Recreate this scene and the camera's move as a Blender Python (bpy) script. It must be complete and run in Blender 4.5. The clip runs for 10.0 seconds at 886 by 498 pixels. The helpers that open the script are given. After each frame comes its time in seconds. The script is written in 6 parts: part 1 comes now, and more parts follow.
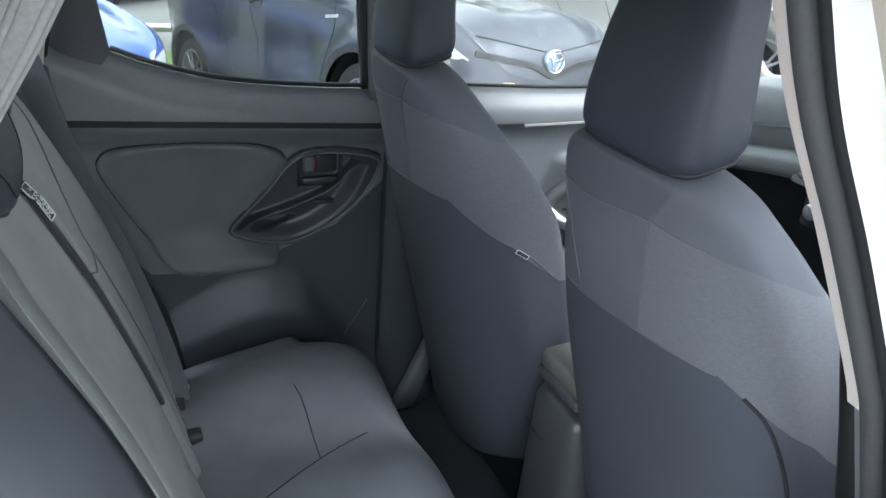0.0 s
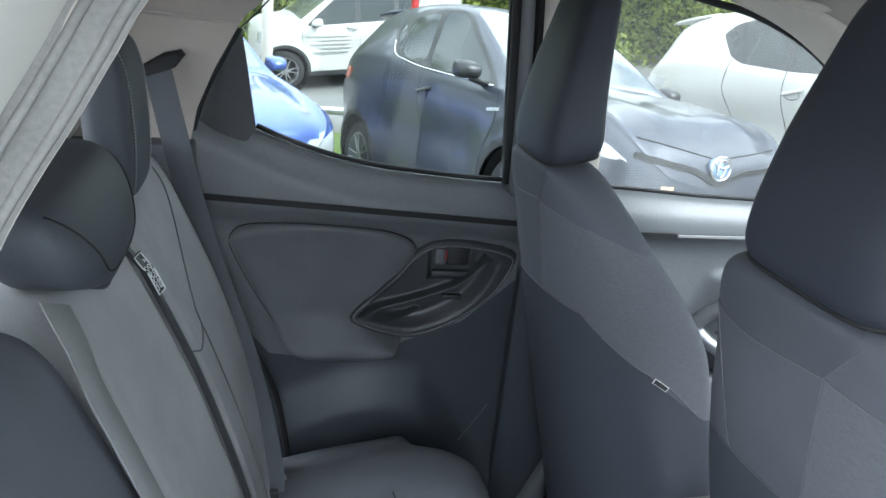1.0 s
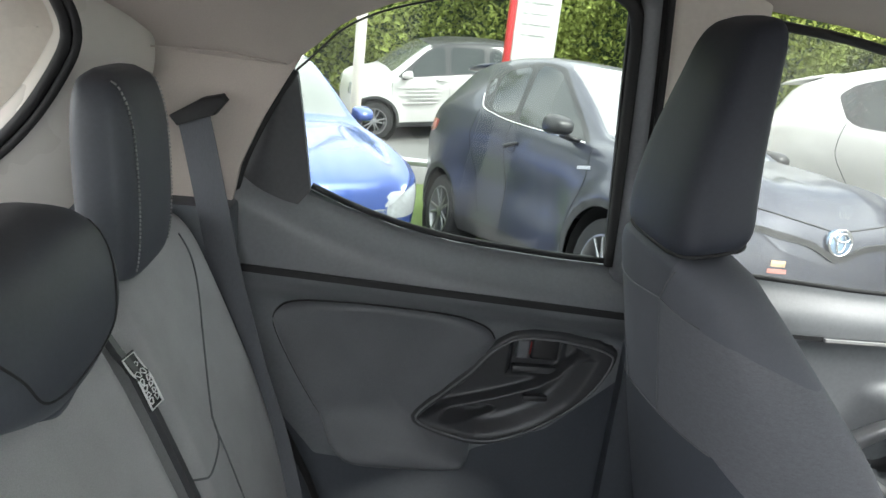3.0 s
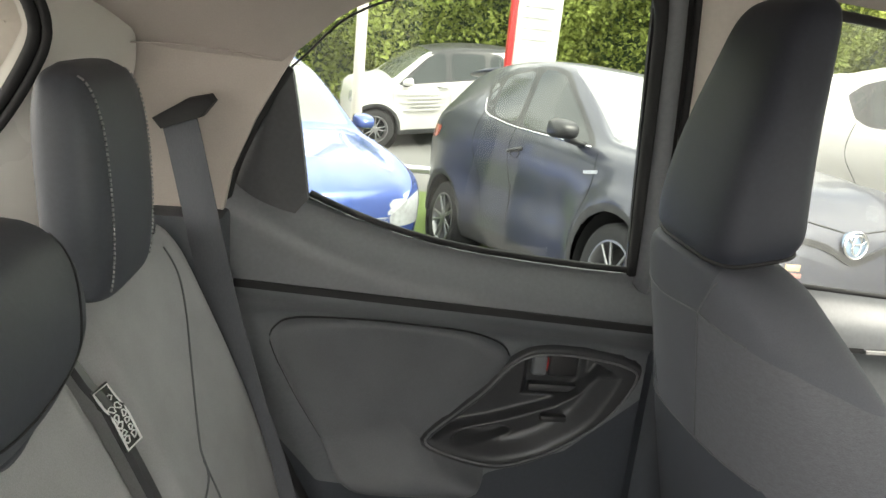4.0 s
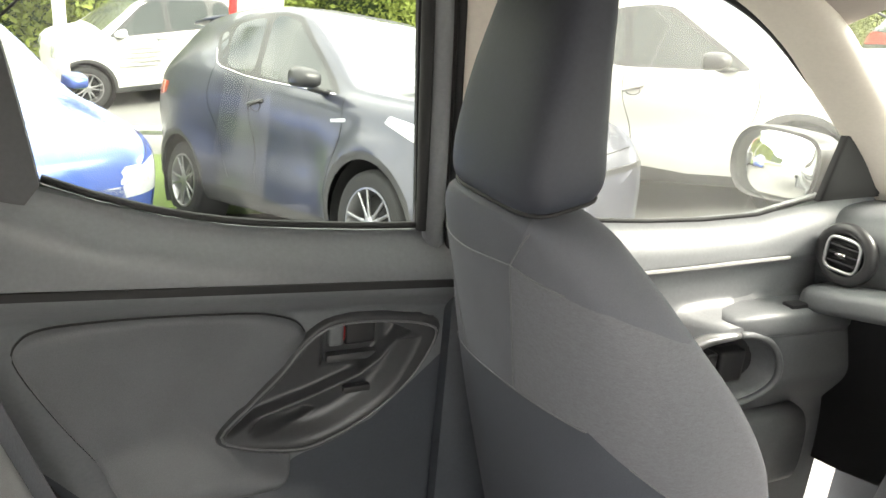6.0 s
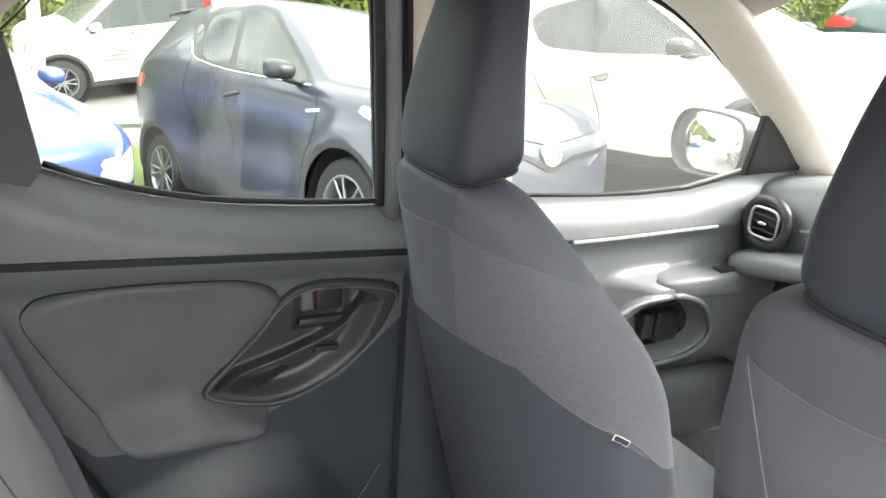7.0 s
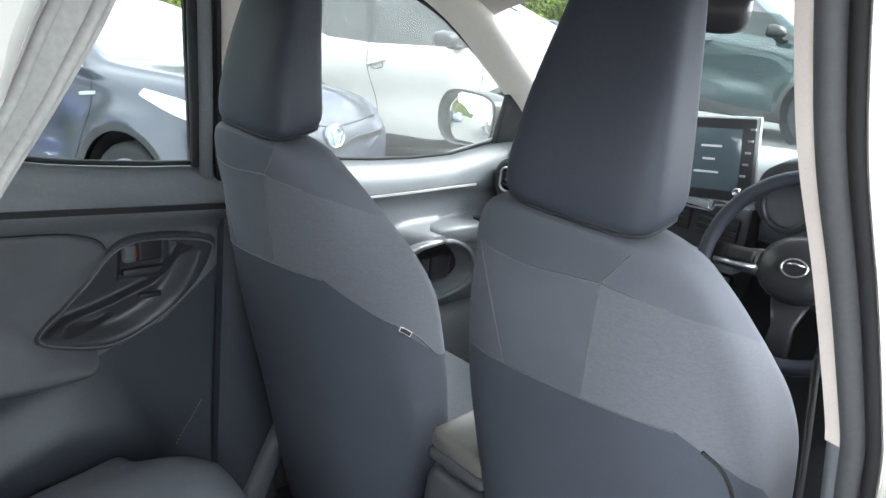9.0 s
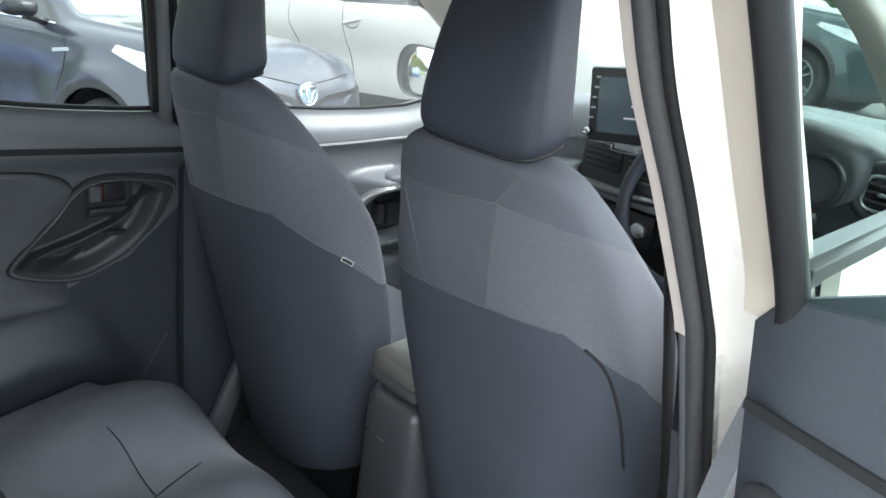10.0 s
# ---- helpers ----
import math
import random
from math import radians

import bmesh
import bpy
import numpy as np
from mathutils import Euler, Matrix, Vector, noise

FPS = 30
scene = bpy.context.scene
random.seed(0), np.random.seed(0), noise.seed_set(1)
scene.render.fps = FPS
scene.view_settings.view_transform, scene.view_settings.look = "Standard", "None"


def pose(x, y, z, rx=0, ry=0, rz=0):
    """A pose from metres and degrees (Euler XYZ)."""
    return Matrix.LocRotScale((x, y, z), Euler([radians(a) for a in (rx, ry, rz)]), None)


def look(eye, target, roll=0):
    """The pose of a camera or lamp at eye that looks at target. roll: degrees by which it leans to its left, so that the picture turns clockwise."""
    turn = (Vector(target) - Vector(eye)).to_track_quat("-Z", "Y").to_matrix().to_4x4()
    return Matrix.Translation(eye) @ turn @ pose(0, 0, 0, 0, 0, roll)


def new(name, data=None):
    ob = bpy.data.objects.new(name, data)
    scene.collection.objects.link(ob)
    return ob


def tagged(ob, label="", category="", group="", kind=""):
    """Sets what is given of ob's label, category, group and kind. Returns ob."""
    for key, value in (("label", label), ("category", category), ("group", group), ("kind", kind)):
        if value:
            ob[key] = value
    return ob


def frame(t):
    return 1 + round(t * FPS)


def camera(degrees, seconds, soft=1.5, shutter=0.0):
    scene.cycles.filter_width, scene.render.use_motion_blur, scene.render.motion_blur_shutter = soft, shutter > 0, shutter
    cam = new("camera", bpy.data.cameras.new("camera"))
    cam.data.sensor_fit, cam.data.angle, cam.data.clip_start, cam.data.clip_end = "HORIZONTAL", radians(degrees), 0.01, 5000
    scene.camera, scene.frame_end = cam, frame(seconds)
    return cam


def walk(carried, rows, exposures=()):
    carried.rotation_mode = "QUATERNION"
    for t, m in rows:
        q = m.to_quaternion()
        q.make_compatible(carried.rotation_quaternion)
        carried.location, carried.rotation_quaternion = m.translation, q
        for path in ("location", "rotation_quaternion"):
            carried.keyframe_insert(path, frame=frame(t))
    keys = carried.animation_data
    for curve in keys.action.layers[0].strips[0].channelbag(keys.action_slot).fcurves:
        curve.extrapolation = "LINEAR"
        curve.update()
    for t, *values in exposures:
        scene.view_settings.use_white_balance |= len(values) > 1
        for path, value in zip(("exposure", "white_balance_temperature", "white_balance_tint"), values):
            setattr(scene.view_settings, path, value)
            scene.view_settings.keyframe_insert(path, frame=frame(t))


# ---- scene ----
from mathutils.bvhtree import BVHTree

cam = camera(61.1, 10.0)
PATH = [
    (0, (-0.603, -0.993, 1.5), (0.202, 0.62, 0.634), 5.0),
    (0.5, (-0.563, -0.946, 1.499), (0.006, 0.822, 0.758), 4.6),
    (1, (-0.522, -0.883, 1.48), (-0.074, 0.943, 0.798), 6.1),
    (1.5, (-0.493, -0.79, 1.475), (-0.13, 1.074, 0.847), 7.4),
    (2, (-0.479, -0.708, 1.463), (-0.177, 1.179, 0.871), 7.6),
    (2.5, (-0.472, -0.64, 1.456), (-0.215, 1.255, 0.869), 7.3),
    (3, (-0.471, -0.585, 1.447), (-0.24, 1.316, 0.871), 6.8),
    (4.5, (-0.472, -0.444, 1.416), (-0.227, 1.461, 0.861), 5.2),
    (5, (-0.483, -0.404, 1.417), (-0.052, 1.468, 0.862), 5.2),
    (5.5, (-0.492, -0.36, 1.41), (0.243, 1.409, 0.833), 6.0),
    (5.7, (-0.498, -0.361, 1.411), (0.313, 1.366, 0.81), 5.8),
    (7, (-0.536, -0.547, 1.44), (0.359, 1.118, 0.788), 4.3),
    (7.5, (-0.575, -0.642, 1.457), (0.379, 0.989, 0.801), 4.1),
    (8, (-0.642, -0.695, 1.464), (0.451, 0.855, 0.829), 5.1),
    (8.5, (-0.711, -0.751, 1.463), (0.549, 0.679, 0.858), 6.2),
    (9, (-0.744, -0.804, 1.453), (0.61, 0.528, 0.829), 7.1),
    (9.5, (-0.752, -0.891, 1.452), (0.62, 0.401, 0.78), 7.4),
    (10, (-0.774, -0.977, 1.453), (0.594, 0.299, 0.747), 7.7),
]
walk(cam, [(t, look(eye, target, roll)) for t, eye, target, roll in PATH],
     [(0.0, 1.35, 5500, 7), (0.5, 1.65, 5400, 6), (1.0, 1.45, 5450, 6), (2.0, 1.42, 5750, 7), (3.0, 1.42, 6050, 8), (4.5, 1.85, 6900, 8), (5.5, 2.2, 6900, 8), (7.0, 2.3, 6400, 10), (7.5, 2.3, 5950, 9), (8.5, 2.1, 5700, 8), (10.0, 1.5, 5700, 6)])

# ---------------------------------------------------------------- light
world = bpy.data.worlds.new("sky")
scene.world = world
world.use_nodes = True
wn = world.node_tree.nodes
sky = wn.new("ShaderNodeTexSky")
sky.sky_type, sky.sun_disc = "NISHITA", False
sky.sun_elevation, sky.sun_rotation = radians(45), radians(120)
sky.air_density, sky.dust_density = 1.0, 2.5
wn["Background"].inputs["Strength"].default_value = 0.15
# broken bright cloud over the blue
wt, wnoise, wramp, wmix = wn.new("ShaderNodeTexCoord"), wn.new("ShaderNodeTexNoise"), wn.new("ShaderNodeMapRange"), wn.new("ShaderNodeMix")
wnoise.inputs["Scale"].default_value, wnoise.inputs["Detail"].default_value = 2.2, 6.0
wramp.inputs[1].default_value, wramp.inputs[2].default_value = 0.30, 0.52
wmix.data_type = "RGBA"
wmix.inputs[7].default_value = (18.0, 17.5, 16.6, 1)
wl = world.node_tree.links
wl.new(wt.outputs["Generated"], wnoise.inputs["Vector"]), wl.new(wnoise.outputs["Fac"], wramp.inputs[0])
wl.new(wramp.outputs[0], wmix.inputs[0]), wl.new(sky.outputs[0], wmix.inputs[6])
wl.new(wmix.outputs[2], wn["Background"].inputs[0])
sun = new("sun", bpy.data.lights.new("sun", "SUN"))
sun.data.energy, sun.data.angle, sun.data.color = 3.2, radians(24), (1.0, 0.95, 0.87)
sun.matrix_world = look((0, 0, 8), Vector((0, 0, 8)) - Vector((0.85, -0.50, 1.0)))
tagged(sun, kind="structure")


# ---------------------------------------------------------------- materials
def material(name, colour, rough=0.6, metal=0.0, spread=0.15, scale=60.0, bump=0.0, bump_scale=400.0, stretch=(1, 1, 1),
             coat=0.0, spec=0.5, big=6.0, random_tint=0.0):
    m = bpy.data.materials.new(name)
    m.use_nodes = True
    n, l = m.node_tree.nodes, m.node_tree.links
    b = n["Principled BSDF"]
    b.inputs["Roughness"].default_value, b.inputs["Metallic"].default_value = rough, metal
    b.inputs["Coat Weight"].default_value, b.inputs["Coat Roughness"].default_value = coat, 0.03
    b.inputs["Specular IOR Level"].default_value = spec
    tex = n.new("ShaderNodeTexCoord")
    mapping = n.new("ShaderNodeMapping")
    mapping.inputs["Scale"].default_value = stretch
    l.new(tex.outputs["Object"], mapping.inputs[0])
    fine, wide = n.new("ShaderNodeTexNoise"), n.new("ShaderNodeTexNoise")
    for t, s, d in ((fine, scale, 5.0), (wide, big, 3.0)):
        t.inputs["Scale"].default_value, t.inputs["Detail"].default_value = s, d
        l.new(mapping.outputs[0], t.inputs["Vector"])
    mix = n.new("ShaderNodeMath")
    mix.operation = "MULTIPLY_ADD"
    mix.inputs[1].default_value = 0.5
    l.new(wide.outputs["Fac"], mix.inputs[0])
    half = n.new("ShaderNodeMath")
    half.operation = "MULTIPLY"
    half.inputs[1].default_value = 0.5
    l.new(fine.outputs["Fac"], half.inputs[0])
    l.new(half.outputs[0], mix.inputs[2])
    ramp = n.new("ShaderNodeMapRange")
    ramp.inputs[1].default_value, ramp.inputs[2].default_value = 0.3, 0.7
    ramp.inputs[3].default_value, ramp.inputs[4].default_value = 1 - spread, 1 + spread
    l.new(mix.outputs[0], ramp.inputs[0])
    value = ramp.outputs[0]
    if random_tint:
        info, r2, mm = n.new("ShaderNodeObjectInfo"), n.new("ShaderNodeMapRange"), n.new("ShaderNodeMath")
        r2.inputs[3].default_value, r2.inputs[4].default_value = 1 - random_tint, 1 + random_tint
        l.new(info.outputs["Random"], r2.inputs[0])
        mm.operation = "MULTIPLY"
        l.new(value, mm.inputs[0]), l.new(r2.outputs[0], mm.inputs[1])
        value = mm.outputs[0]
    col = n.new("ShaderNodeVectorMath")
    col.operation = "SCALE"
    col.inputs[0].default_value = colour
    l.new(value, col.inputs["Scale"])
    l.new(col.outputs[0], b.inputs["Base Color"])
    rr = n.new("ShaderNodeMapRange")
    rr.inputs[3].default_value, rr.inputs[4].default_value = max(0.0, rough - 0.06), min(1.0, rough + 0.06)
    l.new(wide.outputs["Fac"], rr.inputs[0])
    l.new(rr.outputs[0], b.inputs["Roughness"])
    if bump:
        grain, bp = n.new("ShaderNodeTexNoise"), n.new("ShaderNodeBump")
        grain.inputs["Scale"].default_value, grain.inputs["Detail"].default_value = bump_scale, 2.0
        l.new(mapping.outputs[0], grain.inputs["Vector"])
        bp.inputs["Strength"].default_value, bp.inputs["Distance"].default_value = bump, 0.001
        l.new(grain.outputs["Fac"], bp.inputs["Height"])
        l.new(bp.outputs[0], b.inputs["Normal"])
    return m


def glass_material(name, tint, mirror=0.03, rough=0.0, veil=0.0):
    m = bpy.data.materials.new(name)
    m.use_nodes = True
    n, l = m.node_tree.nodes, m.node_tree.links
    n.remove(n["Principled BSDF"])
    tr, gl, mx, lw, pw, ad = n.new("ShaderNodeBsdfTransparent"), n.new("ShaderNodeBsdfGlossy"), n.new("ShaderNodeMixShader"), n.new("ShaderNodeLayerWeight"), n.new("ShaderNodeMath"), n.new("ShaderNodeMath")
    tr.inputs[0].default_value = (*tint, 1)
    gl.inputs["Roughness"].default_value = rough
    pw.operation, pw.inputs[1].default_value = "POWER", 5.0
    ad.operation, ad.inputs[1].default_value, ad.inputs[2].default_value = "MULTIPLY_ADD", 0.7, mirror
    l.new(lw.outputs["Facing"], pw.inputs[0]), l.new(pw.outputs[0], ad.inputs[0]), l.new(ad.outputs[0], mx.inputs[0])
    l.new(tr.outputs[0], mx.inputs[1]), l.new(gl.outputs[0], mx.inputs[2])
    if not veil:
        l.new(mx.outputs[0], n["Material Output"].inputs[0])
        return m
    # a thin translucent film, lit from the far side, stands for veiling glare
    film, haze = n.new("ShaderNodeBsdfTranslucent"), n.new("ShaderNodeMixShader")
    film.inputs[0].default_value = (0.85, 0.84, 0.80, 1)
    haze.inputs[0].default_value = veil
    l.new(mx.outputs[0], haze.inputs[1]), l.new(film.outputs[0], haze.inputs[2])
    l.new(haze.outputs[0], n["Material Output"].inputs[0])
    return m


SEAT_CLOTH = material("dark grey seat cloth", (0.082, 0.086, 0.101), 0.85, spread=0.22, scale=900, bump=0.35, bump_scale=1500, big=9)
SEAT_WEAVE = material("heathered grey seat weave", (0.102, 0.105, 0.119), 0.8, spread=0.17, scale=700, stretch=(0.5, 0.5, 1.3), bump=0.4, bump_scale=900, big=240)
SEAT_VINYL = material("smooth black leatherette", (0.026, 0.029, 0.039), 0.55, spread=0.12, scale=200, bump=0.12, bump_scale=900, spec=0.35)
REAR_VINYL = material("charcoal rear headrest leatherette", (0.055, 0.060, 0.072), 0.52, spread=0.12, scale=200, bump=0.12, bump_scale=900)
SEAT_CAP = material("charcoal seat cap cloth", (0.064, 0.068, 0.081), 0.75, spread=0.2, scale=700, bump=0.3, bump_scale=1400)
SEAT_BACK = material("plain dark seat back cloth", (0.042, 0.047, 0.060), 0.8, spread=0.2, scale=600, bump=0.2, bump_scale=1200)
# bench cushion and rear back: seat cloth lightened to stand for daylight
SEAT_BENCH = material("seat cloth part lightened for the bench cushion", (0.142, 0.147, 0.162), 0.85, spread=0.22, scale=900, bump=0.35, bump_scale=1500, big=9)
SEAT_REAR_LIT = material("seat cloth lightened for the daylight on it", (0.30, 0.297, 0.303), 0.85, spread=0.22, scale=900, bump=0.35, bump_scale=1500, big=9)
LID = material("grey-brown padded leatherette", (0.125, 0.120, 0.108), 0.36, spread=0.1, scale=220, bump=0.12, bump_scale=900)
STITCH = material("pale grey thread", (0.30, 0.30, 0.30), 0.7, spread=0.2, scale=500)
SEAM = material("dark seam thread", (0.105, 0.107, 0.115), 0.7, spread=0.2, scale=500)
TRIM = material("dark grey grained door plastic", (0.150, 0.157, 0.166), 0.42, spread=0.12, scale=150, bump=0.2, bump_scale=1100)
TRIM_PAD = material("dark soft door leatherette", (0.110, 0.114, 0.121), 0.55, spread=0.25, scale=700, bump=0.25, bump_scale=1000)
SATIN_PALE = material("pale satin grey plastic", (0.16, 0.16, 0.165), 0.35, spread=0.15, scale=90)
SATIN = material("satin charcoal plastic", (0.050, 0.051, 0.054), 0.36, spread=0.1, scale=90, bump=0.06, bump_scale=900)
DARK_TRIM = material("near-black grained plastic", (0.058, 0.059, 0.063), 0.56, spread=0.15, scale=150, bump=0.2, bump_scale=1100)
LOWER_TRIM = material("black hard door plastic", (0.050, 0.056, 0.066), 0.45, spread=0.12, scale=150, bump=0.2, bump_scale=1100)
GLOSS = material("satin black plastic", (0.026, 0.026, 0.028), 0.33, spread=0.1, scale=80)
BLACK = material("matt black rubber", (0.010, 0.010, 0.011), 0.7, spread=0.2, scale=200, bump=0.1)
# lighter copy of the seal rubber: direct skylight put into the colour
SEAL_LIT = material("weatherstrip rubber lightened for skylight", (0.23, 0.22, 0.21), 0.75, spread=0.2, scale=250, bump=0.2)
SEAL = material("grey weatherstrip rubber", (0.055, 0.055, 0.057), 0.55, spread=0.2, scale=150, bump=0.1)
HEADLINER = material("greige felt headliner", (0.46, 0.41, 0.37), 0.92, spread=0.08, scale=500, bump=0.2, bump_scale=1300)
PILLAR = material("pale beige pillar plastic", (0.62, 0.57, 0.51), 0.6, spread=0.06, scale=120, bump=0.1, bump_scale=900)
CHROME = material("chrome", (0.75, 0.75, 0.76), 0.12, 1.0, spread=0.05)
STRIP = material("bright brushed metal", (0.55, 0.55, 0.55), 0.38, 0.5, spread=0.05)
SILVER = material("satin silver plastic", (0.55, 0.56, 0.57), 0.3, 0.85, spread=0.06)
BELT = material("dark grey belt webbing", (0.075, 0.079, 0.090), 0.7, spread=0.2, scale=900, stretch=(1, 1, 0.2), bump=0.3, bump_scale=900)
BELT_PALE = material("mid grey belt webbing", (0.21, 0.21, 0.215), 0.7, spread=0.2, scale=900, stretch=(1, 1, 0.2), bump=0.3, bump_scale=900)
CARPET = material("dark grey floor carpet", (0.048, 0.051, 0.058), 0.95, spread=0.4, scale=400, bump=0.6, bump_scale=600)
WHITE = material("white car paint", (0.62, 0.595, 0.55), 0.28, spread=0.03, scale=20, coat=0.6)
CREAM = material("cream painted door frame", (0.56, 0.50, 0.42), 0.4, spread=0.05, scale=30, coat=0.3)
TAG = material("white printed label", (0.72, 0.72, 0.72), 0.6, spread=0.05, scale=300)
INK = material("dark label ink", (0.03, 0.03, 0.03), 0.7)
RED = material("red plastic", (0.45, 0.03, 0.03), 0.4)
GLASS = glass_material("clear window glass", (0.70, 0.73, 0.71))
VEILED_GLASS = glass_material("veiled window glass", (0.72, 0.74, 0.72), veil=0.03)
SCREENGLASS = material("switched-on grey screen", (0.10, 0.13, 0.15), 0.12, spread=0.1, scale=10, coat=0.5)


# ---------------------------------------------------------------- mesh tools
def mesh_of(verts, faces, smooth=True):
    me = bpy.data.meshes.new("mesh")
    me.from_pydata([tuple(v) for v in verts], [], faces)
    me.validate()
    bm = bmesh.new()
    bm.from_mesh(me)
    bmesh.ops.remove_doubles(bm, verts=bm.verts, dist=1e-6)
    bmesh.ops.recalc_face_normals(bm, faces=bm.faces)
    bm.to_mesh(me)
    bm.free()
    if smooth:
        me.shade_smooth()
    return me


def sharp(me, degrees=35):
    me.set_sharp_from_angle(angle=radians(degrees))
    return me


def thing(name, at, label, category, group="", kind=""):
    ob = new(name)
    ob.location = at
    return tagged(ob, label, category, group, kind)


def part(name, me, mat, parent=None, label="", kind="", category=""):
    ob = new(name, me)
    if not me.materials:
        me.materials.append(mat)
    if parent:
        ob.parent = parent
        m = Matrix.Translation(parent.location)
        up = parent.parent
        while up:
            m = Matrix.Translation(up.location) @ m
            up = up.parent
        if parent.data is None:
            ob.matrix_parent_inverse = Matrix.Translation(parent.location).inverted()
    return tagged(ob, label, category, "", kind)


def spline(pts, n=8, closed=False):
    """A smooth curve through the points, n steps a span."""
    p = [Vector(q) for q in pts]
    out, k = [], len(p)
    spans = k if closed else k - 1
    for i in range(spans):
        a = p[(i - 1) % k] if closed or i else p[0] * 2 - p[1]
        b, c = p[i], p[(i + 1) % k]
        d = p[(i + 2) % k] if closed or i < k - 2 else p[-1] * 2 - p[-2]
        for j in range(n):
            t = j / n
            out.append(0.5 * ((2 * b) + (c - a) * t + (2 * a - 5 * b + 4 * c - d) * t * t + (3 * b - a - 3 * c + d) * t ** 3))
    if not closed:
        out.append(p[-1])
    return out


def loft(rings, caps=True, closed=True):
    n = len(rings[0])
    verts = [v for r in rings for v in r]
    faces = []
    for i in range(len(rings) - 1):
        for j in range(n if closed else n - 1):
            k = (j + 1) % n
            faces.append((i * n + j, i * n + k, (i + 1) * n + k, (i + 1) * n + j))
    if caps:
        faces.append(tuple(range(n)))
        faces.append(tuple((len(rings) - 1) * n + j for j in range(n)))
    return mesh_of(verts, faces)


def ring(c, u, v, a, b, p=2.6, n=28):
    """A rounded-rectangle ring round c in the plane of u and v."""
    c, u, v = Vector(c), Vector(u), Vector(v)
    out = []
    for i in range(n):
        t = 2 * math.pi * i / n
        x, y = math.cos(t), math.sin(t)
        out.append(c + u * (a * math.copysign(abs(x) ** (2 / p), x)) + v * (b * math.copysign(abs(y) ** (2 / p), y)))
    return out


def tube(path, r, n=8, closed=False, flat=1.0, up=(0, 0, 1)):
    """A rod along the path; flat squeezes it across up."""
    p = [Vector(q) for q in path]
    k = len(p)
    rings = []
    for i in range(k):
        a, b = (p[i - 1], p[(i + 1) % k]) if closed else (p[max(0, i - 1)], p[min(k - 1, i + 1)])
        t = (b - a).normalized()
        s = t.cross(Vector(up))
        s = s.normalized() if s.length > 1e-4 else t.orthogonal().normalized()
        w = s.cross(t).normalized()
        rad = r[i] if isinstance(r, (list, tuple)) else r
        rings.append([p[i] + (s * math.cos(2 * math.pi * j / n) * flat + w * math.sin(2 * math.pi * j / n)) * rad for j in range(n)])
    if closed:
        rings.append(rings[0])
    return loft(rings, caps=not closed)


def ribbon(path, across, width, thick):
    """A flat strap along the path, width along across."""
    p = [Vector(q) for q in path]
    rings = []
    for i in range(len(p)):
        t = (p[min(len(p) - 1, i + 1)] - p[max(0, i - 1)]).normalized()
        w = Vector(across[i] if isinstance(across, list) else across)
        w = (w - t * w.dot(t)).normalized()
        h = w.cross(t).normalized()
        rings.append([p[i] + w * (width / 2 * a) + h * (thick / 2 * b) for a, b in ((-1, -0.6), (-0.96, -1), (0.96, -1), (1, -0.6), (1, 0.6), (0.96, 1), (-0.96, 1), (-1, 0.6))])
    return sharp(loft(rings))


def box(a, b, bevel=0.004, seg=2):
    bm = bmesh.new()
    bmesh.ops.create_cube(bm, size=1.0)
    a, b = Vector(a), Vector(b)
    for v in bm.verts:
        v.co = Vector([(a[i] + b[i]) / 2 + v.co[i] * (b[i] - a[i]) for i in range(3)])
    if bevel:
        bmesh.ops.bevel(bm, geom=bm.edges[:], offset=bevel, segments=seg, profile=0.6, affect="EDGES")
    me = bpy.data.meshes.new("mesh")
    bm.to_mesh(me)
    bm.free()
    me.shade_smooth()
    return sharp(me, 40)


def sheet(fn, nu, nv, thick):
    """A curved panel: fn(u, v) for u, v from 0 to 1, with its back shifted by thick."""
    verts, faces = [], []
    d = Vector(thick)
    for side in (0, 1):
        for i in range(nu + 1):
            for j in range(nv + 1):
                verts.append(Vector(fn(i / nu, j / nv)) + d * side)
    m, o = nv + 1, (nu + 1) * (nv + 1)
    for i in range(nu):
        for j in range(nv):
            a = i * m + j
            faces.append((a, a + m, a + m + 1, a + 1))
            faces.append((o + a, o + a + 1, o + a + m + 1, o + a + m))
    for i in range(nu):
        for j in (0, nv):
            a = i * m + j
            faces.append((a, a + m, o + a + m, o + a))
    for j in range(nv):
        for i in (0, nu):
            a = i * m + j
            faces.append((a, a + 1, o + a + 1, o + a))
    return sharp(mesh_of(verts, faces), 50)


def pillow(outline, lift, rise=0.02, edge=0.93, crown=1.15):
    """A padded plate: the outline (points in space) swollen by rise along lift."""
    lift = Vector(lift)
    c = sum((Vector(p) for p in outline), Vector()) / len(outline)
    rings = []
    for s, h in ((1.0, -0.5), (1.0, 0.1), (0.995, 0.55), ((1 + edge) / 2, 0.9), (edge, 1.0), (0.6, (1 + crown) / 2), (0.25, crown)):
        rings.append([c + (Vector(p) - c) * s + lift * (rise * h) for p in outline])
    return sharp(loft(rings), 60)


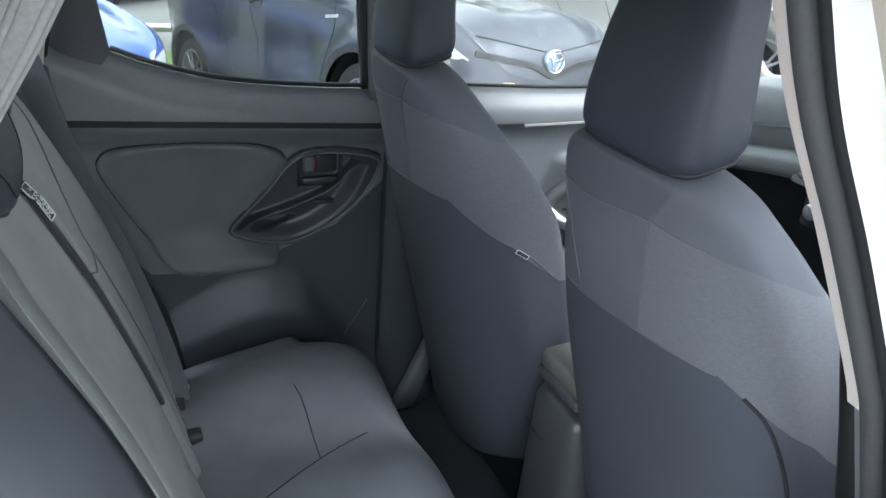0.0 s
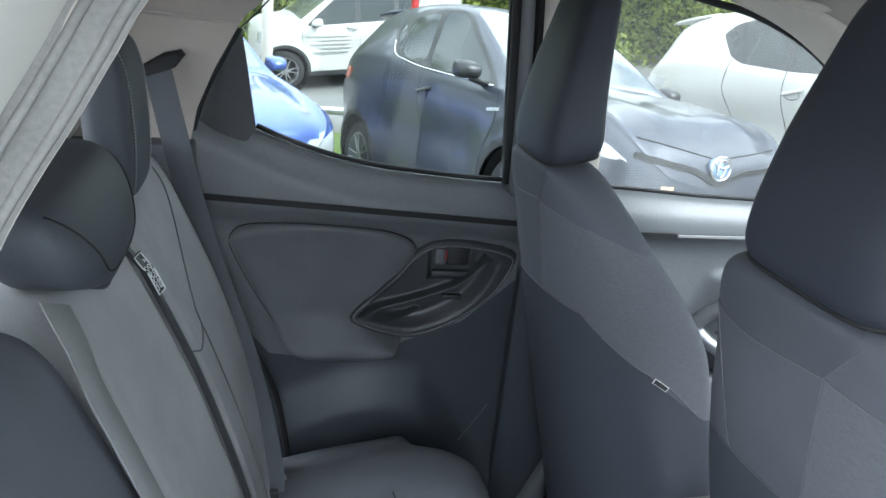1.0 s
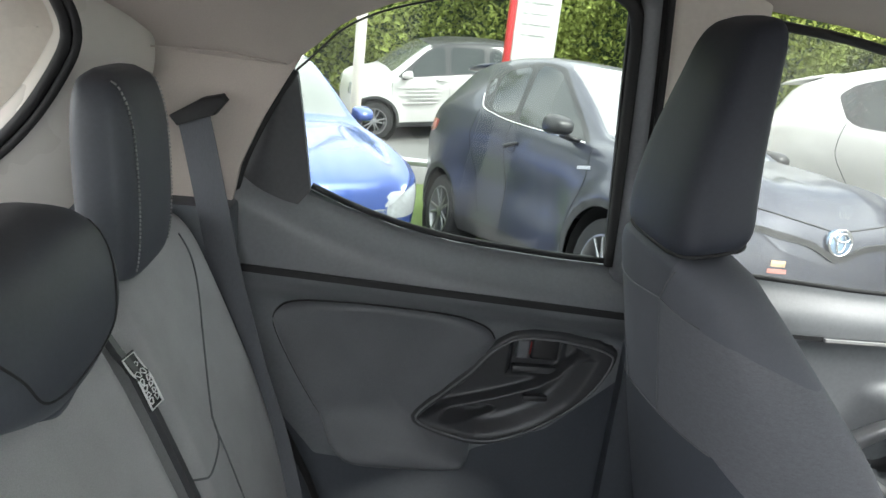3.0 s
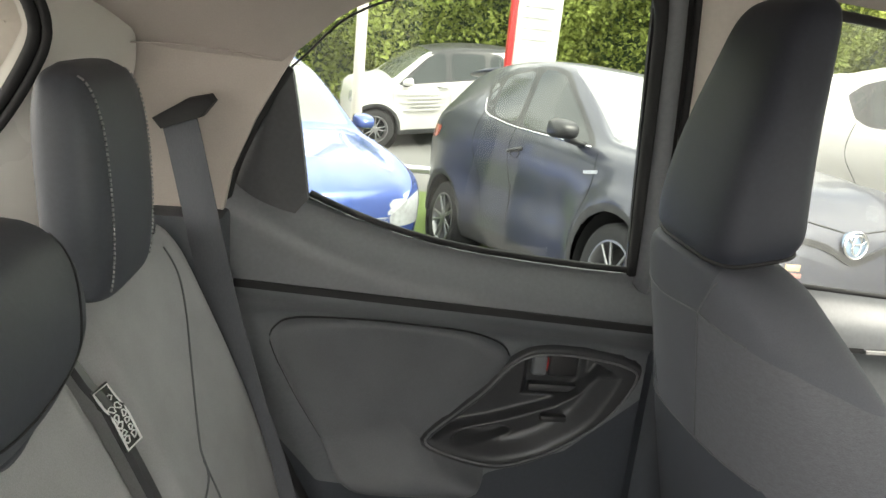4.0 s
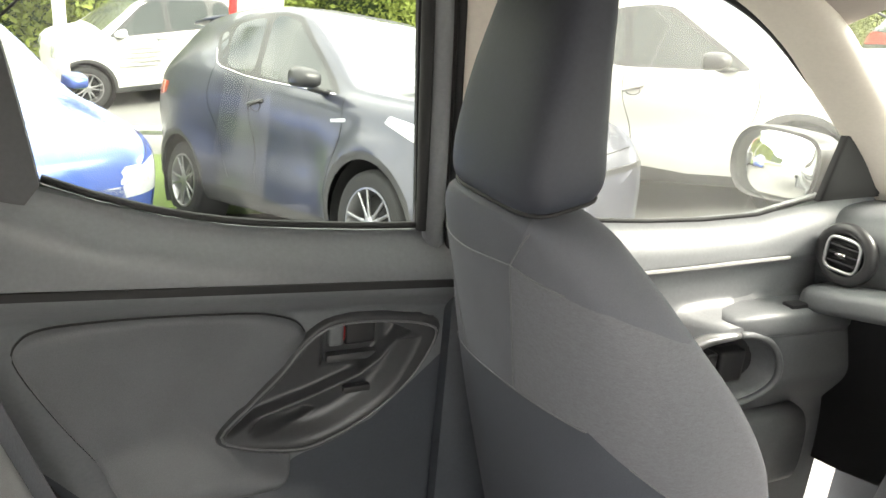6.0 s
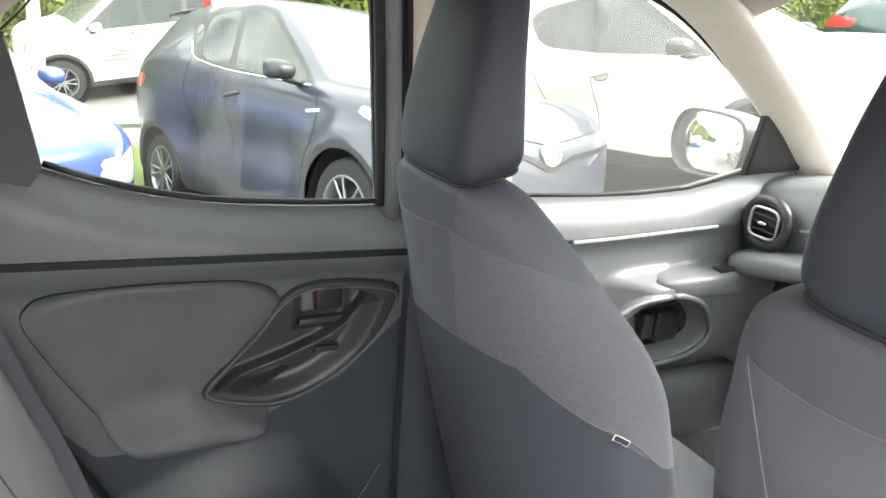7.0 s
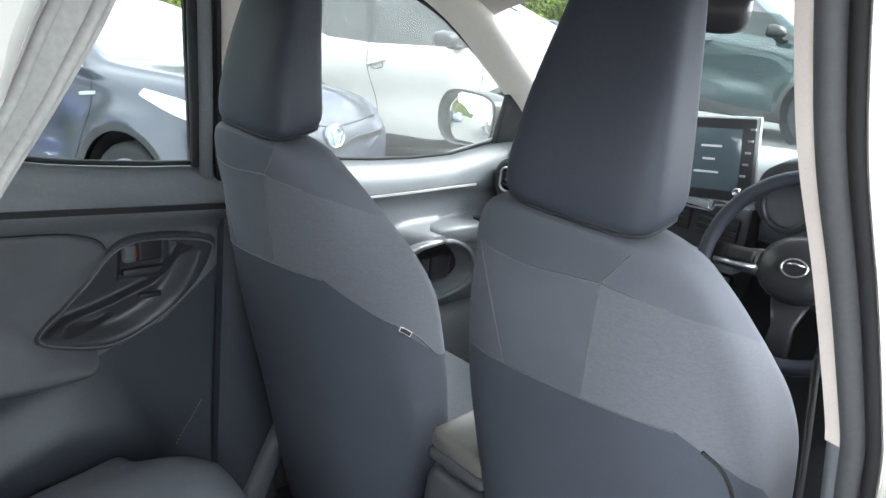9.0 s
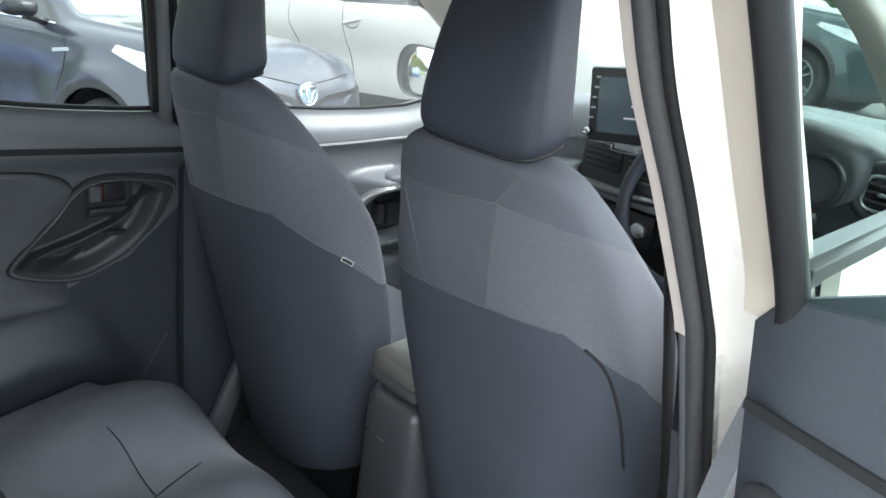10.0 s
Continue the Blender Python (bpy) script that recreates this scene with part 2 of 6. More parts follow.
def poly_distance(px, pz, poly):
    """Signed distance of points to a closed outline, negative inside."""
    d = np.full(np.shape(px), 1e9)
    inside = np.zeros(np.shape(px), bool)
    k = len(poly)
    for i in range(k):
        (ax, az), (bx, bz) = poly[i], poly[(i + 1) % k]
        ex, ez = bx - ax, bz - az
        t = np.clip(((px - ax) * ex + (pz - az) * ez) / (ex * ex + ez * ez), 0, 1)
        d = np.minimum(d, np.hypot(px - ax - t * ex, pz - az - t * ez))
        cross = (az > pz) != (bz > pz)
        inside ^= cross & (px < (bx - ax) * (pz - az) / (bz - az + 1e-12) + ax)
    return np.where(inside, -d, d)


def smooth(a, b, x):
    t = min(1.0, max(0.0, (x - a) / (b - a)))
    return t * t * (3 - 2 * t)


def ride(me, points, way, off=0.0015):
    """Drops points along way on to a mesh and lifts them a little off it."""
    from_mesh = bmesh.new()
    from_mesh.from_mesh(me)
    tree = BVHTree.FromBMesh(from_mesh)
    from_mesh.free()
    out = []
    for p in points:
        hit = tree.ray_cast(Vector(p) - Vector(way) * 0.5, Vector(way))
        if hit[0] is not None:
            n = hit[1] if hit[1].dot(Vector(way)) < 0 else -hit[1]
            out.append(hit[0] + n * off)
    return out


def pieces(me, *fields):
    """Cuts a mesh along the zero lines of the fields: one mesh for each field's positive part, and the rest."""
    bins = [[] for _ in range(len(fields) + 1)]
    co = [v.co.copy() for v in me.vertices]
    for f in me.polygons:
        todo = [co[v] for v in f.vertices]
        for k, field in enumerate(fields):
            val = [field(p) for p in todo]
            if min(val) >= 0:
                bins[k].append(todo)
                todo = []
                break
            if max(val) <= 0:
                continue
            keep, rest = [], []
            for q in range(len(todo)):
                p, r, a, d = todo[q], todo[(q + 1) % len(todo)], val[q], val[(q + 1) % len(todo)]
                (keep if a >= 0 else rest).append(p)
                if (a >= 0) != (d >= 0):
                    m = p.lerp(r, a / (a - d))
                    keep.append(m), rest.append(m)
            if len(keep) > 2:
                bins[k].append(keep)
            todo = rest
            if len(todo) < 3:
                break
        if len(todo) > 2:
            bins[-1].append(todo)
    out = []
    for faces in bins:
        at, verts, idx = {}, [], []
        for f in faces:
            row = []
            for p in f:
                key = (round(p.x, 5), round(p.y, 5), round(p.z, 5))
                if key not in at:
                    at[key] = len(verts)
                    verts.append(p)
                if at[key] not in row:
                    row.append(at[key])
            if len(row) > 2:
                idx.append(row)
        m = bpy.data.meshes.new("piece")
        m.from_pydata([tuple(p) for p in verts], [], idx)
        m.shade_smooth()
        out.append(m)
    return out


def interp(x, table):
    for (a, va), (b, vb) in zip(table, table[1:]):
        if x <= b:
            t = 0 if b == a else max(0.0, (x - a) / (b - a))
            return va + (vb - va) * t
    return table[-1][1]
# ---------------------------------------------------------------- the hatchback: large structure
MID = 0.03                                            # the car's centre line
SILL = [(-0.72, 1.215), (-0.62, 1.175), (-0.556, 1.145), (-0.49, 1.119), (-0.40, 1.092), (-0.30, 1.073), (-0.2, 1.063), (-0.1, 1.056), (0.0, 1.052), (0.06, 1.05)]
OVAL = [(q.x, q.y) for q in spline([(x, z, 0) for x, z in ((-0.333, 0.700), (-0.280, 0.765), (-0.234, 0.816), (-0.191, 0.872), (-0.140, 0.900), (-0.052, 0.899), (0.030, 0.882), (0.049, 0.855), (0.008, 0.768), (-0.066, 0.697), (-0.145, 0.655), (-0.206, 0.646), (-0.291, 0.668))], 4, True)]


def rear_door_depth(x, z):
    """How far out the rear door's lining stands at x, z."""
    top = interp(x, SILL)
    if z > top - 0.10:
        t = smooth(top - 0.10, top, z)
        y = 0.668 + 0.052 * t * t
    else:
        y = 0.668
    belt = 0.985 - 0.055 * (x + 0.3)
    y += 0.052 * (1 - smooth(belt - 0.075, belt - 0.004, z))
    y += 0.020 * (1 - smooth(0.62, 0.86, z)) - 0.045 * (1 - smooth(0.40, 0.54, z + 0.16 * smooth(-0.16, 0.02, x) - 0.05 * math.cos(9 * (x + 0.25))))
    return y


def rear_door_lining():
    """The inner lining of the rear door, with the handle bowl sunk into it."""
    nu, nv = 96, 110
    x0, x1 = -0.70, 0.075

    def place(u, v):
        x = x0 + (x1 - x0) * u
        low = 0.07 + 0.70 * smooth(-0.52, -0.70, x) if x < -0.52 else 0.07
        z = low + (interp(x, SILL) - 0.006 - low) * v
        d = float(poly_distance(np.array(x), np.array(z), OVAL))
        y = rear_door_depth(x, z) + 0.085 * smooth(0.0, -0.010, d)
        return x, y, z
    return sheet(place, nu, nv, (0, 0.03, 0))


LEDGE = [(-0.36, 0.690), (-0.306, 0.7035), (-0.176, 0.742), (-0.085, 0.777), (-0.047, 0.806), (-0.015, 0.850), (0.06, 0.95)]


def handle_bowl():
    """The sunk handle bowl: a proud lip, a deep dark back and the crescent pull ledge with its pocket."""
    xs, zs = np.linspace(-0.352, 0.068, 150), np.linspace(0.630, 0.915, 110)
    gx, gz_ = np.meshgrid(xs, zs, indexing="ij")
    dist = poly_distance(gx, gz_, OVAL)
    known, verts, faces = {}, [], []
    for i in range(len(xs)):
        for k in range(len(zs)):
            x, z, d = float(xs[i]), float(zs[k]), float(dist[i, k])
            lip = 0.010 + 0.020 * smooth(-0.07, 0.03, x) * smooth(0.70, 0.80, z) + 0.005 * smooth(0.70, 0.66, z)
            edge = interp(x, LEDGE)
            on = smooth(edge + 0.005, edge - 0.006, z)
            pocket = ((x + 0.222) * 0.98 + (z - 0.704) * 0.2) / 0.060, ((z - 0.704) * 0.98 - (x + 0.222) * 0.2) / 0.014
            sink = 0.046 * (1 - on) + (0.022 + 0.022 * smooth(1.05, 0.75, math.hypot(*pocket))) * on - 0.004 * math.exp(-((z - edge) / 0.006) ** 2)
            latch = smooth(0.008, -0.004, max(abs(x + 0.093) - 0.052, abs(z - 0.835) - 0.045))
            sink += 0.012 * latch * (1 - on)
            y = rear_door_depth(x, z) + 0.006 - 0.017 * smooth(0.008, -0.001, d) + (sink + 0.009) * smooth(-lip, -lip - 0.012 - 0.034 * on, d)
            known[(x, z)] = 0.008 - d
            verts.append((x, y, z))
    m = len(zs)
    faces = [(i * m + k, (i + 1) * m + k, (i + 1) * m + k + 1, i * m + k + 1) for i in range(len(xs) - 1) for k in range(m - 1) if min(dist[i, k], dist[i + 1, k + 1]) < 0.02]
    me = bpy.data.meshes.new("bowl")
    me.from_pydata(verts, [], faces)
    key = {}
    for n_, v in enumerate(me.vertices):
        key[tuple(v.co)] = 0.008 - float(dist[n_ // m, n_ % m])
    return pieces(me, lambda p: key[tuple(p)])[0]


def build_rear_door(flip=None):
    """The rear door's inside; flip gives the opposite door, swung open on its hinge."""
    door = thing("rear_door", (0.02, 0.72, 0.3), "dark grey plastic rear door lining with padded panel, closed, below its window", "car door")
    lower = lambda p: interp(p.x, [(-0.70, 0.74), (-0.60, 0.70), (-0.52, 0.60), (-0.45, 0.592), (-0.26, 0.580), (-0.20, 0.63), (-0.06, 0.685), (0.01, 0.755), (0.075, 0.82)]) - p.z
    low_me, high_me = pieces(rear_door_lining(), lower)
    part("lining", high_me, TRIM, door)
    part("lower_lining", low_me, LOWER_TRIM, door, "black hard plastic lower lining")
    belt = lambda x: 0.985 - 0.055 * (x + 0.3)
    groove = [(x, rear_door_depth(x, belt(x)) - 0.001, belt(x)) for x in np.linspace(-0.665, 0.06, 30)]
    part("belt_groove", ribbon(groove, (0, 0, 1), 0.013, 0.006), BLACK, door, "black recessed belt line")
    pad2d = [(-0.609, 0.885), (-0.598, 0.917), (-0.57, 0.930), (-0.520, 0.935), (-0.45, 0.937), (-0.390, 0.935), (-0.293, 0.928), (-0.243, 0.917), (-0.200, 0.893), (-0.19, 0.84), (-0.20, 0.75), (-0.205, 0.66), (-0.225, 0.618), (-0.262, 0.594), (-0.332, 0.592), (-0.40, 0.600), (-0.451, 0.612), (-0.488, 0.645), (-0.511, 0.690), (-0.545, 0.75), (-0.575, 0.808)]
    pad = [(p.x, rear_door_depth(p.x, p.y) + 0.002, p.y) for p in spline([(x, z, 0) for x, z in pad2d], 4, True)]
    verts = [Vector(p) for p in pad]

    def padding():
        rings = []
        c = Vector((-0.40, 0, 0.77))
        for s, h in ((1.02, -0.004), (1.0, 0.005), (0.985, 0.013), (0.96, 0.018), (0.92, 0.020), (0.85, 0.018), (0.7, 0.012), (0.5, 0.007), (0.3, 0.005), (0.1, 0.0045), (0.004, 0.0045)):
            r = []
            for p in verts:
                x, z = c.x + (p.x - c.x) * s, c.z + (p.z - c.z) * s
                d = float(poly_distance(np.array(x), np.array(z), OVAL))
                shelf = 0.042 * smooth(0.71, 0.625, z) * smooth(0.575, 0.62, z) * (1 if s < 0.99 else 0.3)
                y = rear_door_depth(x, z) - h * (1 if d > 0.01 else 0.4) - shelf * smooth(-0.01, 0.03, d)
                r.append((x, y, z))
            rings.append(r)
        return sharp(loft(rings, caps=False), 60)
    pad_me = pieces(padding(), lambda p: float(poly_distance(np.array(p.x), np.array(p.z), OVAL)) + 0.001)[0]
    part("padded_panel", pad_me, TRIM_PAD, door, "soft dark cloth-covered panel with a stitched border")
    piping = [(p.x, rear_door_depth(p.x, p.z) - 0.003, p.z) for p in verts if poly_distance(np.array(p.x), np.array(p.z), OVAL) > 0.004]
    k = next((i for i in range(len(piping)) if (Vector(piping[i]) - Vector(piping[i - 1])).length > 0.05), 0)
    part("piping", tube(piping[k:] + piping[:k], 0.0026, 6), BLACK, door, "dark recessed border")
    part("handle_bowl", handle_bowl(), SATIN, door, "satin black surround and bowl of the handle")
    # a thin paler rod draws the highlight along the bowl's lip
    inner = [(x, rear_door_depth(x, z) - 0.0125, z) for x, z in ((-0.16 + (x + 0.16) * 0.965, 0.77 + (z - 0.77) * 0.93) for x, z in OVAL)]
    part("bowl_highlight", tube(inner, 0.0022, 6, True, up=(0, 1, 0)), SATIN_PALE, door, "thin pale line for the highlight on the bowl's lip")
    for k in range(16):
        q = k / 15
        x, z = -0.03 + 0.066 * q ** 0.8, 0.347 + 0.095 * q
        part("slit_dot", box((x - 0.0012, rear_door_depth(x, z) - 0.002, z - 0.0012), (x + 0.0012, rear_door_depth(x, z) + 0.004, z + 0.0012), 0), STITCH, door)
    part("window_switch", box((-0.118, 0.728, 0.748), (-0.068, 0.742, 0.760), 0.004), GLOSS, door)
    part("latch_lever", box((-0.104, 0.772, 0.818), (-0.046, 0.790, 0.868), 0.008, 3), GLOSS, door)
    part("lock_knob", box((-0.136, 0.766, 0.822), (-0.108, 0.790, 0.864), 0.007, 3), TRIM, door)
    part("lock_flag", box((-0.1085, 0.768, 0.832), (-0.1055, 0.788, 0.858), 0.001, 1), RED, door)
    part("latch_ledge", box((-0.140, 0.762, 0.792), (-0.045, 0.790, 0.808), 0.006), SATIN, door)
    return door


left_rear = build_rear_door()

# door frame round the rear window: black quarter piece, frame, seal and glass
frame_door = thing("window_2", (0.0, 0.71, 1.05), "rear side window with black frame, clear glass and quarter piece", "window", kind="structure")


def quarter():
    front = [(-0.557, 1.142), (-0.565, 1.20), (-0.575, 1.27), (-0.585, 1.330), (-0.589, 1.345)]
    back = [(-0.668, 1.00), (-0.682, 1.11), (-0.667, 1.187), (-0.633, 1.268), (-0.593, 1.345)]
    f2, b2 = spline([(x, 0, z) for x, z in front], 6), spline([(x, 0, z) for x, z in back], 6)

    def place(u, v):
        i = min(len(f2) - 1, int(round(v * (len(f2) - 1))))
        p = b2[i].lerp(f2[i], u)
        y = 0.700 - 0.05 * smooth(1.1, 1.5, p.z) - 0.012 * math.sin(math.pi * u) + 0.01 * smooth(1.10, 1.0, p.z)
        return p.x, y, p.z
    return sheet(place, 10, 24, (0, 0.03, 0))


part("quarter_trim", quarter(), DARK_TRIM, frame_door, "dark triangular corner trim")
sill_line = [(x, 0.722, z + 0.002) for x, z in SILL[2:]]
part("belt_seal", tube(spline(sill_line, 4), 0.006, 8), BLACK, frame_door, "black rubber belt seal")
ARCH = [(-0.590, 0.672, 1.345), (-0.563, 0.665, 1.372), (-0.515, 0.655, 1.421), (-0.443, 0.648, 1.458), (-0.33, 0.642, 1.490), (-0.20, 0.64, 1.512), (-0.09, 0.64, 1.515), (-0.055, 0.645, 1.490), (-0.040, 0.66, 1.40), (-0.018, 0.69, 1.22), (0.002, 0.715, 1.05)]
arch = spline(ARCH, 6)
part("frame", tube(arch, [0.0018 + 0.0112 * smooth(-0.12, -0.06, p.x) for p in arch], 8, flat=0.8), BLACK, frame_door, "black window frame and seal")


def glass_pane(x0, x1, low, high, y0, y1):
    def place(u, v):
        x = x0 + (x1 - x0) * u
        z0, z1 = low(x), high(x)
        z = z0 + (z1 - z0) * v
        return x, y0 + (y1 - y0) * (z - 1.0) / 0.5, z
    return sheet(place, 16, 10, (0, 0.004, 0))


TOPLINE = [(-0.60, 1.34), (-0.563, 1.372), (-0.515, 1.421), (-0.443, 1.458), (-0.33, 1.49), (-0.20, 1.512), (-0.09, 1.515), (0.0, 1.50)]
pane = part("pane", glass_pane(-0.60, -0.012, lambda x: interp(x, SILL) - 0.03, lambda x: interp(x, TOPLINE) + 0.01, 0.732, 0.665), GLASS, frame_door, "clear window pane")
pane.visible_shadow = False

def pillar_sheet(y, x0, x1, lean, z0, z1, bulge, thick, tum):
    def place(u, v):
        z = z0 + (z1 - z0) * v
        x = x0 + (x1 - x0) * u - lean * (z - 1.05)
        return x, y - tum * (z - 1.05) - bulge * math.sin(math.pi * u) ** 0.7, z
    return sheet(place, 12, 16, thick)


# B pillar between the left doors
pillar_b = thing("b_pillar", (0.05, 0.68, 0.3), "beige upper and dark lower lining of the centre pillar", "pillar", kind="structure")
part("door_edge", tube(spline([(0.022, 0.715, 1.02), (0.004, 0.690, 1.22), (-0.018, 0.662, 1.40), (-0.035, 0.645, 1.52)], 6), 0.016, 8, flat=1.2), TRIM, pillar_b)
part("gap_cover", pillar_sheet(0.728, -0.005, 0.10, 0.13, 1.0, 1.56, 0.0, (0, 0.01, 0), 0.16), BLACK, pillar_b, "black door gap")
part("pillar_seal", tube(spline([(0.052, 0.705, 1.00), (0.036, 0.682, 1.22), (0.014, 0.652, 1.40), (-0.004, 0.636, 1.54)], 6), 0.009, 8), BLACK, pillar_b)


part("upper_lining", pillar_sheet(0.692, 0.060, 0.215, 0.13, 1.02, 1.56, 0.03, (0, 0.03, 0), 0.16), PILLAR, pillar_b, "pale beige upper lining")
part("lower_lining", pillar_sheet(0.690, 0.060, 0.24, 0.0, 0.10, 1.016, 0.025, (0, 0.03, 0), 0.0), LOWER_TRIM, pillar_b, "dark lower lining")

part("sill_foot", loft([ring((0.13 + 0.03 * k, 0.662 - 0.008 * k, 0.11 + 0.09 * k), (1, 0, 0), (0, 1, 0), 0.038 - 0.004 * k, 0.022, 2.6) for k in range(4)]), TRIM, pillar_b, "grey foot of the pillar trim")

# headliner and roof
LEFT_EDGE = [(-1.25, 1.36), (-0.95, 1.355), (-0.60, 1.345), (-0.563, 1.376), (-0.515, 1.425), (-0.443, 1.462), (-0.33, 1.494), (-0.20, 1.516), (-0.08, 1.525), (0.10, 1.525), (0.30, 1.510), (0.40, 1.496), (0.50, 1.476), (0.62, 1.436), (0.72, 1.395)]


def roof_z(x, y):
    top = interp(x, [(-1.25, 1.44), (-0.9, 1.50), (-0.5, 1.545), (0.0, 1.575), (0.4, 1.57), (0.75, 1.52)])
    w = (y - MID) / 0.62
    if w > 0:
        edge = interp(x, LEFT_EDGE)
        return top - (top - edge) * min(1.0, w) ** 3.2
    return top + 0.03 * min(1.2, -w)


def headliner():
    def place(u, v):
        x, y = -1.25 + 2.0 * u, -0.66 + 1.30 * v
        return x, y, roof_z(x, y)
    return sheet(place, 80, 40, (0, 0, 0.035))


grab = thing("grab_handle", (0.4, 0.55, 1.52), "folded greige ceiling grab handle over the passenger", "grab handle")
part("grip", tube(spline([(0.36, 0.545, 1.535), (0.38, 0.535, 1.513), (0.45, 0.530, 1.505), (0.55, 0.535, 1.495), (0.62, 0.545, 1.510)], 6), 0.011, 10, flat=0.7), PILLAR, grab)

tagged(part("ceiling", headliner(), HEADLINER), "greige felt headliner of the car", "ceiling", kind="structure")


def roof_skin():
    def place(u, v):
        x, y = -1.30 + 2.1 * u, -0.72 + 1.50 * v
        return x, y, roof_z(x, min(max(y, -0.60), 0.3)) + 0.05 - 0.06 * abs((y - MID) / 0.75) ** 4
    return sheet(place, 30, 20, (0, 0, 0.02))


tagged(part("roof", roof_skin(), WHITE), "white painted car roof", "roof", kind="structure")

# C pillar lining behind the rear door, and the shelf line under it
pillar_c = thing("c_pillar", (-0.9, 0.64, 0.3), "greige rear quarter lining beside the back seat", "pillar", kind="structure")


def quarter_lining():
    def place(u, v):
        z = 1.118 + 0.262 * v
        front = interp(z, [(1.11, -0.684), (1.187, -0.669), (1.268, -0.635), (1.345, -0.594), (1.38, -0.575)])
        x = -1.30 + (front + 1.30) * u
        y = 0.655 - 0.10 * smooth(-0.72, -1.25, x) - 0.10 * (z - 1.11) + 0.010 * smooth(1.27, 1.30, z + 0.05 * x)
        return x, y, z
    return sheet(place, 40, 20, (0, 0.03, 0))


part("upper_lining", quarter_lining(), HEADLINER, pillar_c)
part("lower_lining", box((-1.30, 0.60, 0.25), (-0.672, 0.68, 1.126), 0.012), LOWER_TRIM, pillar_c, "dark lower quarter lining")
part("liner_seam", tube(spline([(-1.2, 0.58, 1.35), (-0.91, 0.60, 1.357), (-0.725, 0.610, 1.366), (-0.60, 0.625, 1.357)], 8), 0.0012, 6), HEADLINER, pillar_c)
part("door_seal", tube(spline([(-0.590, 0.662, 1.347), (-0.632, 0.668, 1.270), (-0.667, 0.676, 1.187), (-0.683, 0.684, 1.11), (-0.676, 0.688, 1.02), (-0.665, 0.685, 0.92), (-0.625, 0.675, 0.79), (-0.56, 0.67, 0.66), (-0.50, 0.67, 0.52), (-0.46, 0.67, 0.30)], 6), 0.0075, 8), BLACK, pillar_c, "black door aperture seal")

# rear end: tailgate opening with its seal, white painted frame and pale tailgate lining
tail = thing("tailgate", (-1.2, 0.0, 0.6), "open tailgate aperture with white frame and black seal", "tailgate", kind="structure")
SEALS = [(-1.20, 0.46, 1.00), (-1.10, 0.49, 1.10), (-1.035, 0.50, 1.16), (-0.98, 0.50, 1.207), (-0.932, 0.50, 1.261), (-0.891, 0.50, 1.326), (-0.874, 0.50, 1.371), (-0.883, 0.495, 1.415), (-0.91, 0.47, 1.47), (-0.95, 0.42, 1.51)]
seal_line = spline(SEALS, 8)
across = [(seal_line[min(i + 1, len(seal_line) - 1)] - seal_line[max(i - 1, 0)]).normalized().cross(Vector((0, 1, 0))) for i in range(len(seal_line))]
across = [w if w.x > 0 else -w for w in across]
part("aperture_seal", tube([p - w * 0.004 for p, w in zip(seal_line, across)], 0.0085, 10), BLACK, tail, "black tailgate weatherstrip")
part("seal_lip", tube([p + w * 0.010 for p, w in zip(seal_line, across)], 0.006, 8), BLACK, tail)


def flange(w0, w1, y0, y1, bow, w2=None):
    """A painted strip beside the seal, from w0 to w1 across it, w2 wide at its upper end."""
    n = len(seal_line) - 1
    w2 = w1 if w2 is None else w2

    def place(u, v):
        i = min(n, int(round(u * n)))
        return seal_line[i] + across[i] * (w0 + (w1 + (w2 - w1) * u - w0) * v) + Vector((0, y0 + (y1 - y0) * v - bow * math.sin(math.pi * v), 0))
    return sheet(place, n, 8, (0, 0.012, 0))


part("painted_flange", flange(0.012, 0.165, 0.004, 0.11, 0.012, 0.035), WHITE, tail, "white painted flange")
part("outer_flange", flange(-0.010, -0.045, 0.004, 0.06, -0.006), WHITE, tail, "white painted corner outside the seal")
part("gutter", flange(-0.045, -0.17, 0.06, 0.045, 0.018), PILLAR, tail, "pale painted rain gutter")
part("lower_lining", sheet(lambda u, v: (-1.20 - 0.05 * math.sin(3 * u), -0.66 + 1.30 * u, 0.25 + 0.70 * v), 12, 8, (-0.03, 0, 0)), TRIM, tail)

# unseen sheet, added to block light coming in below the dashboard
tagged(part("firewall", sheet(lambda u, v: (1.34, -0.70 + 1.44 * u, 0.06 + 0.95 * v), 4, 4, (0.03, 0, 0)), CARPET), "unseen carpeted bulkhead added to stop light under the dashboard", "bulkhead", kind="structure")

# floor, sills, right side body
tagged(part("floor", sheet(lambda u, v: (-1.25 + 2.5 * u, -0.68 + 1.40 * v, 0.10 + 0.10 * math.exp(-((v - 0.5) / 0.12) ** 2)), 40, 40, (0, 0, -0.04)), CARPET), "dark carpeted car floor with centre tunnel", "floor", kind="structure")

# ---------------------------------------------------------------- front left door
front_door = thing("front_door", (0.6, 0.72, 0.3), "grey front passenger door lining with bright strip and round handle bowl, closed", "car door")
FS = [(0.09, 1.048), (0.30, 1.042), (0.50, 1.030), (0.65, 1.026), (0.80, 1.030), (0.90, 1.048), (1.0, 1.068), (1.20, 1.072)]
BOWL = [(q.x, q.y) for q in spline([(x, z, 0) for x, z in ((0.560, 0.690), (0.600, 0.750), (0.655, 0.795), (0.73, 0.803), (0.80, 0.780), (0.845, 0.735), (0.855, 0.685), (0.820, 0.640), (0.76, 0.618), (0.69, 0.618), (0.62, 0.640))], 4, True)]


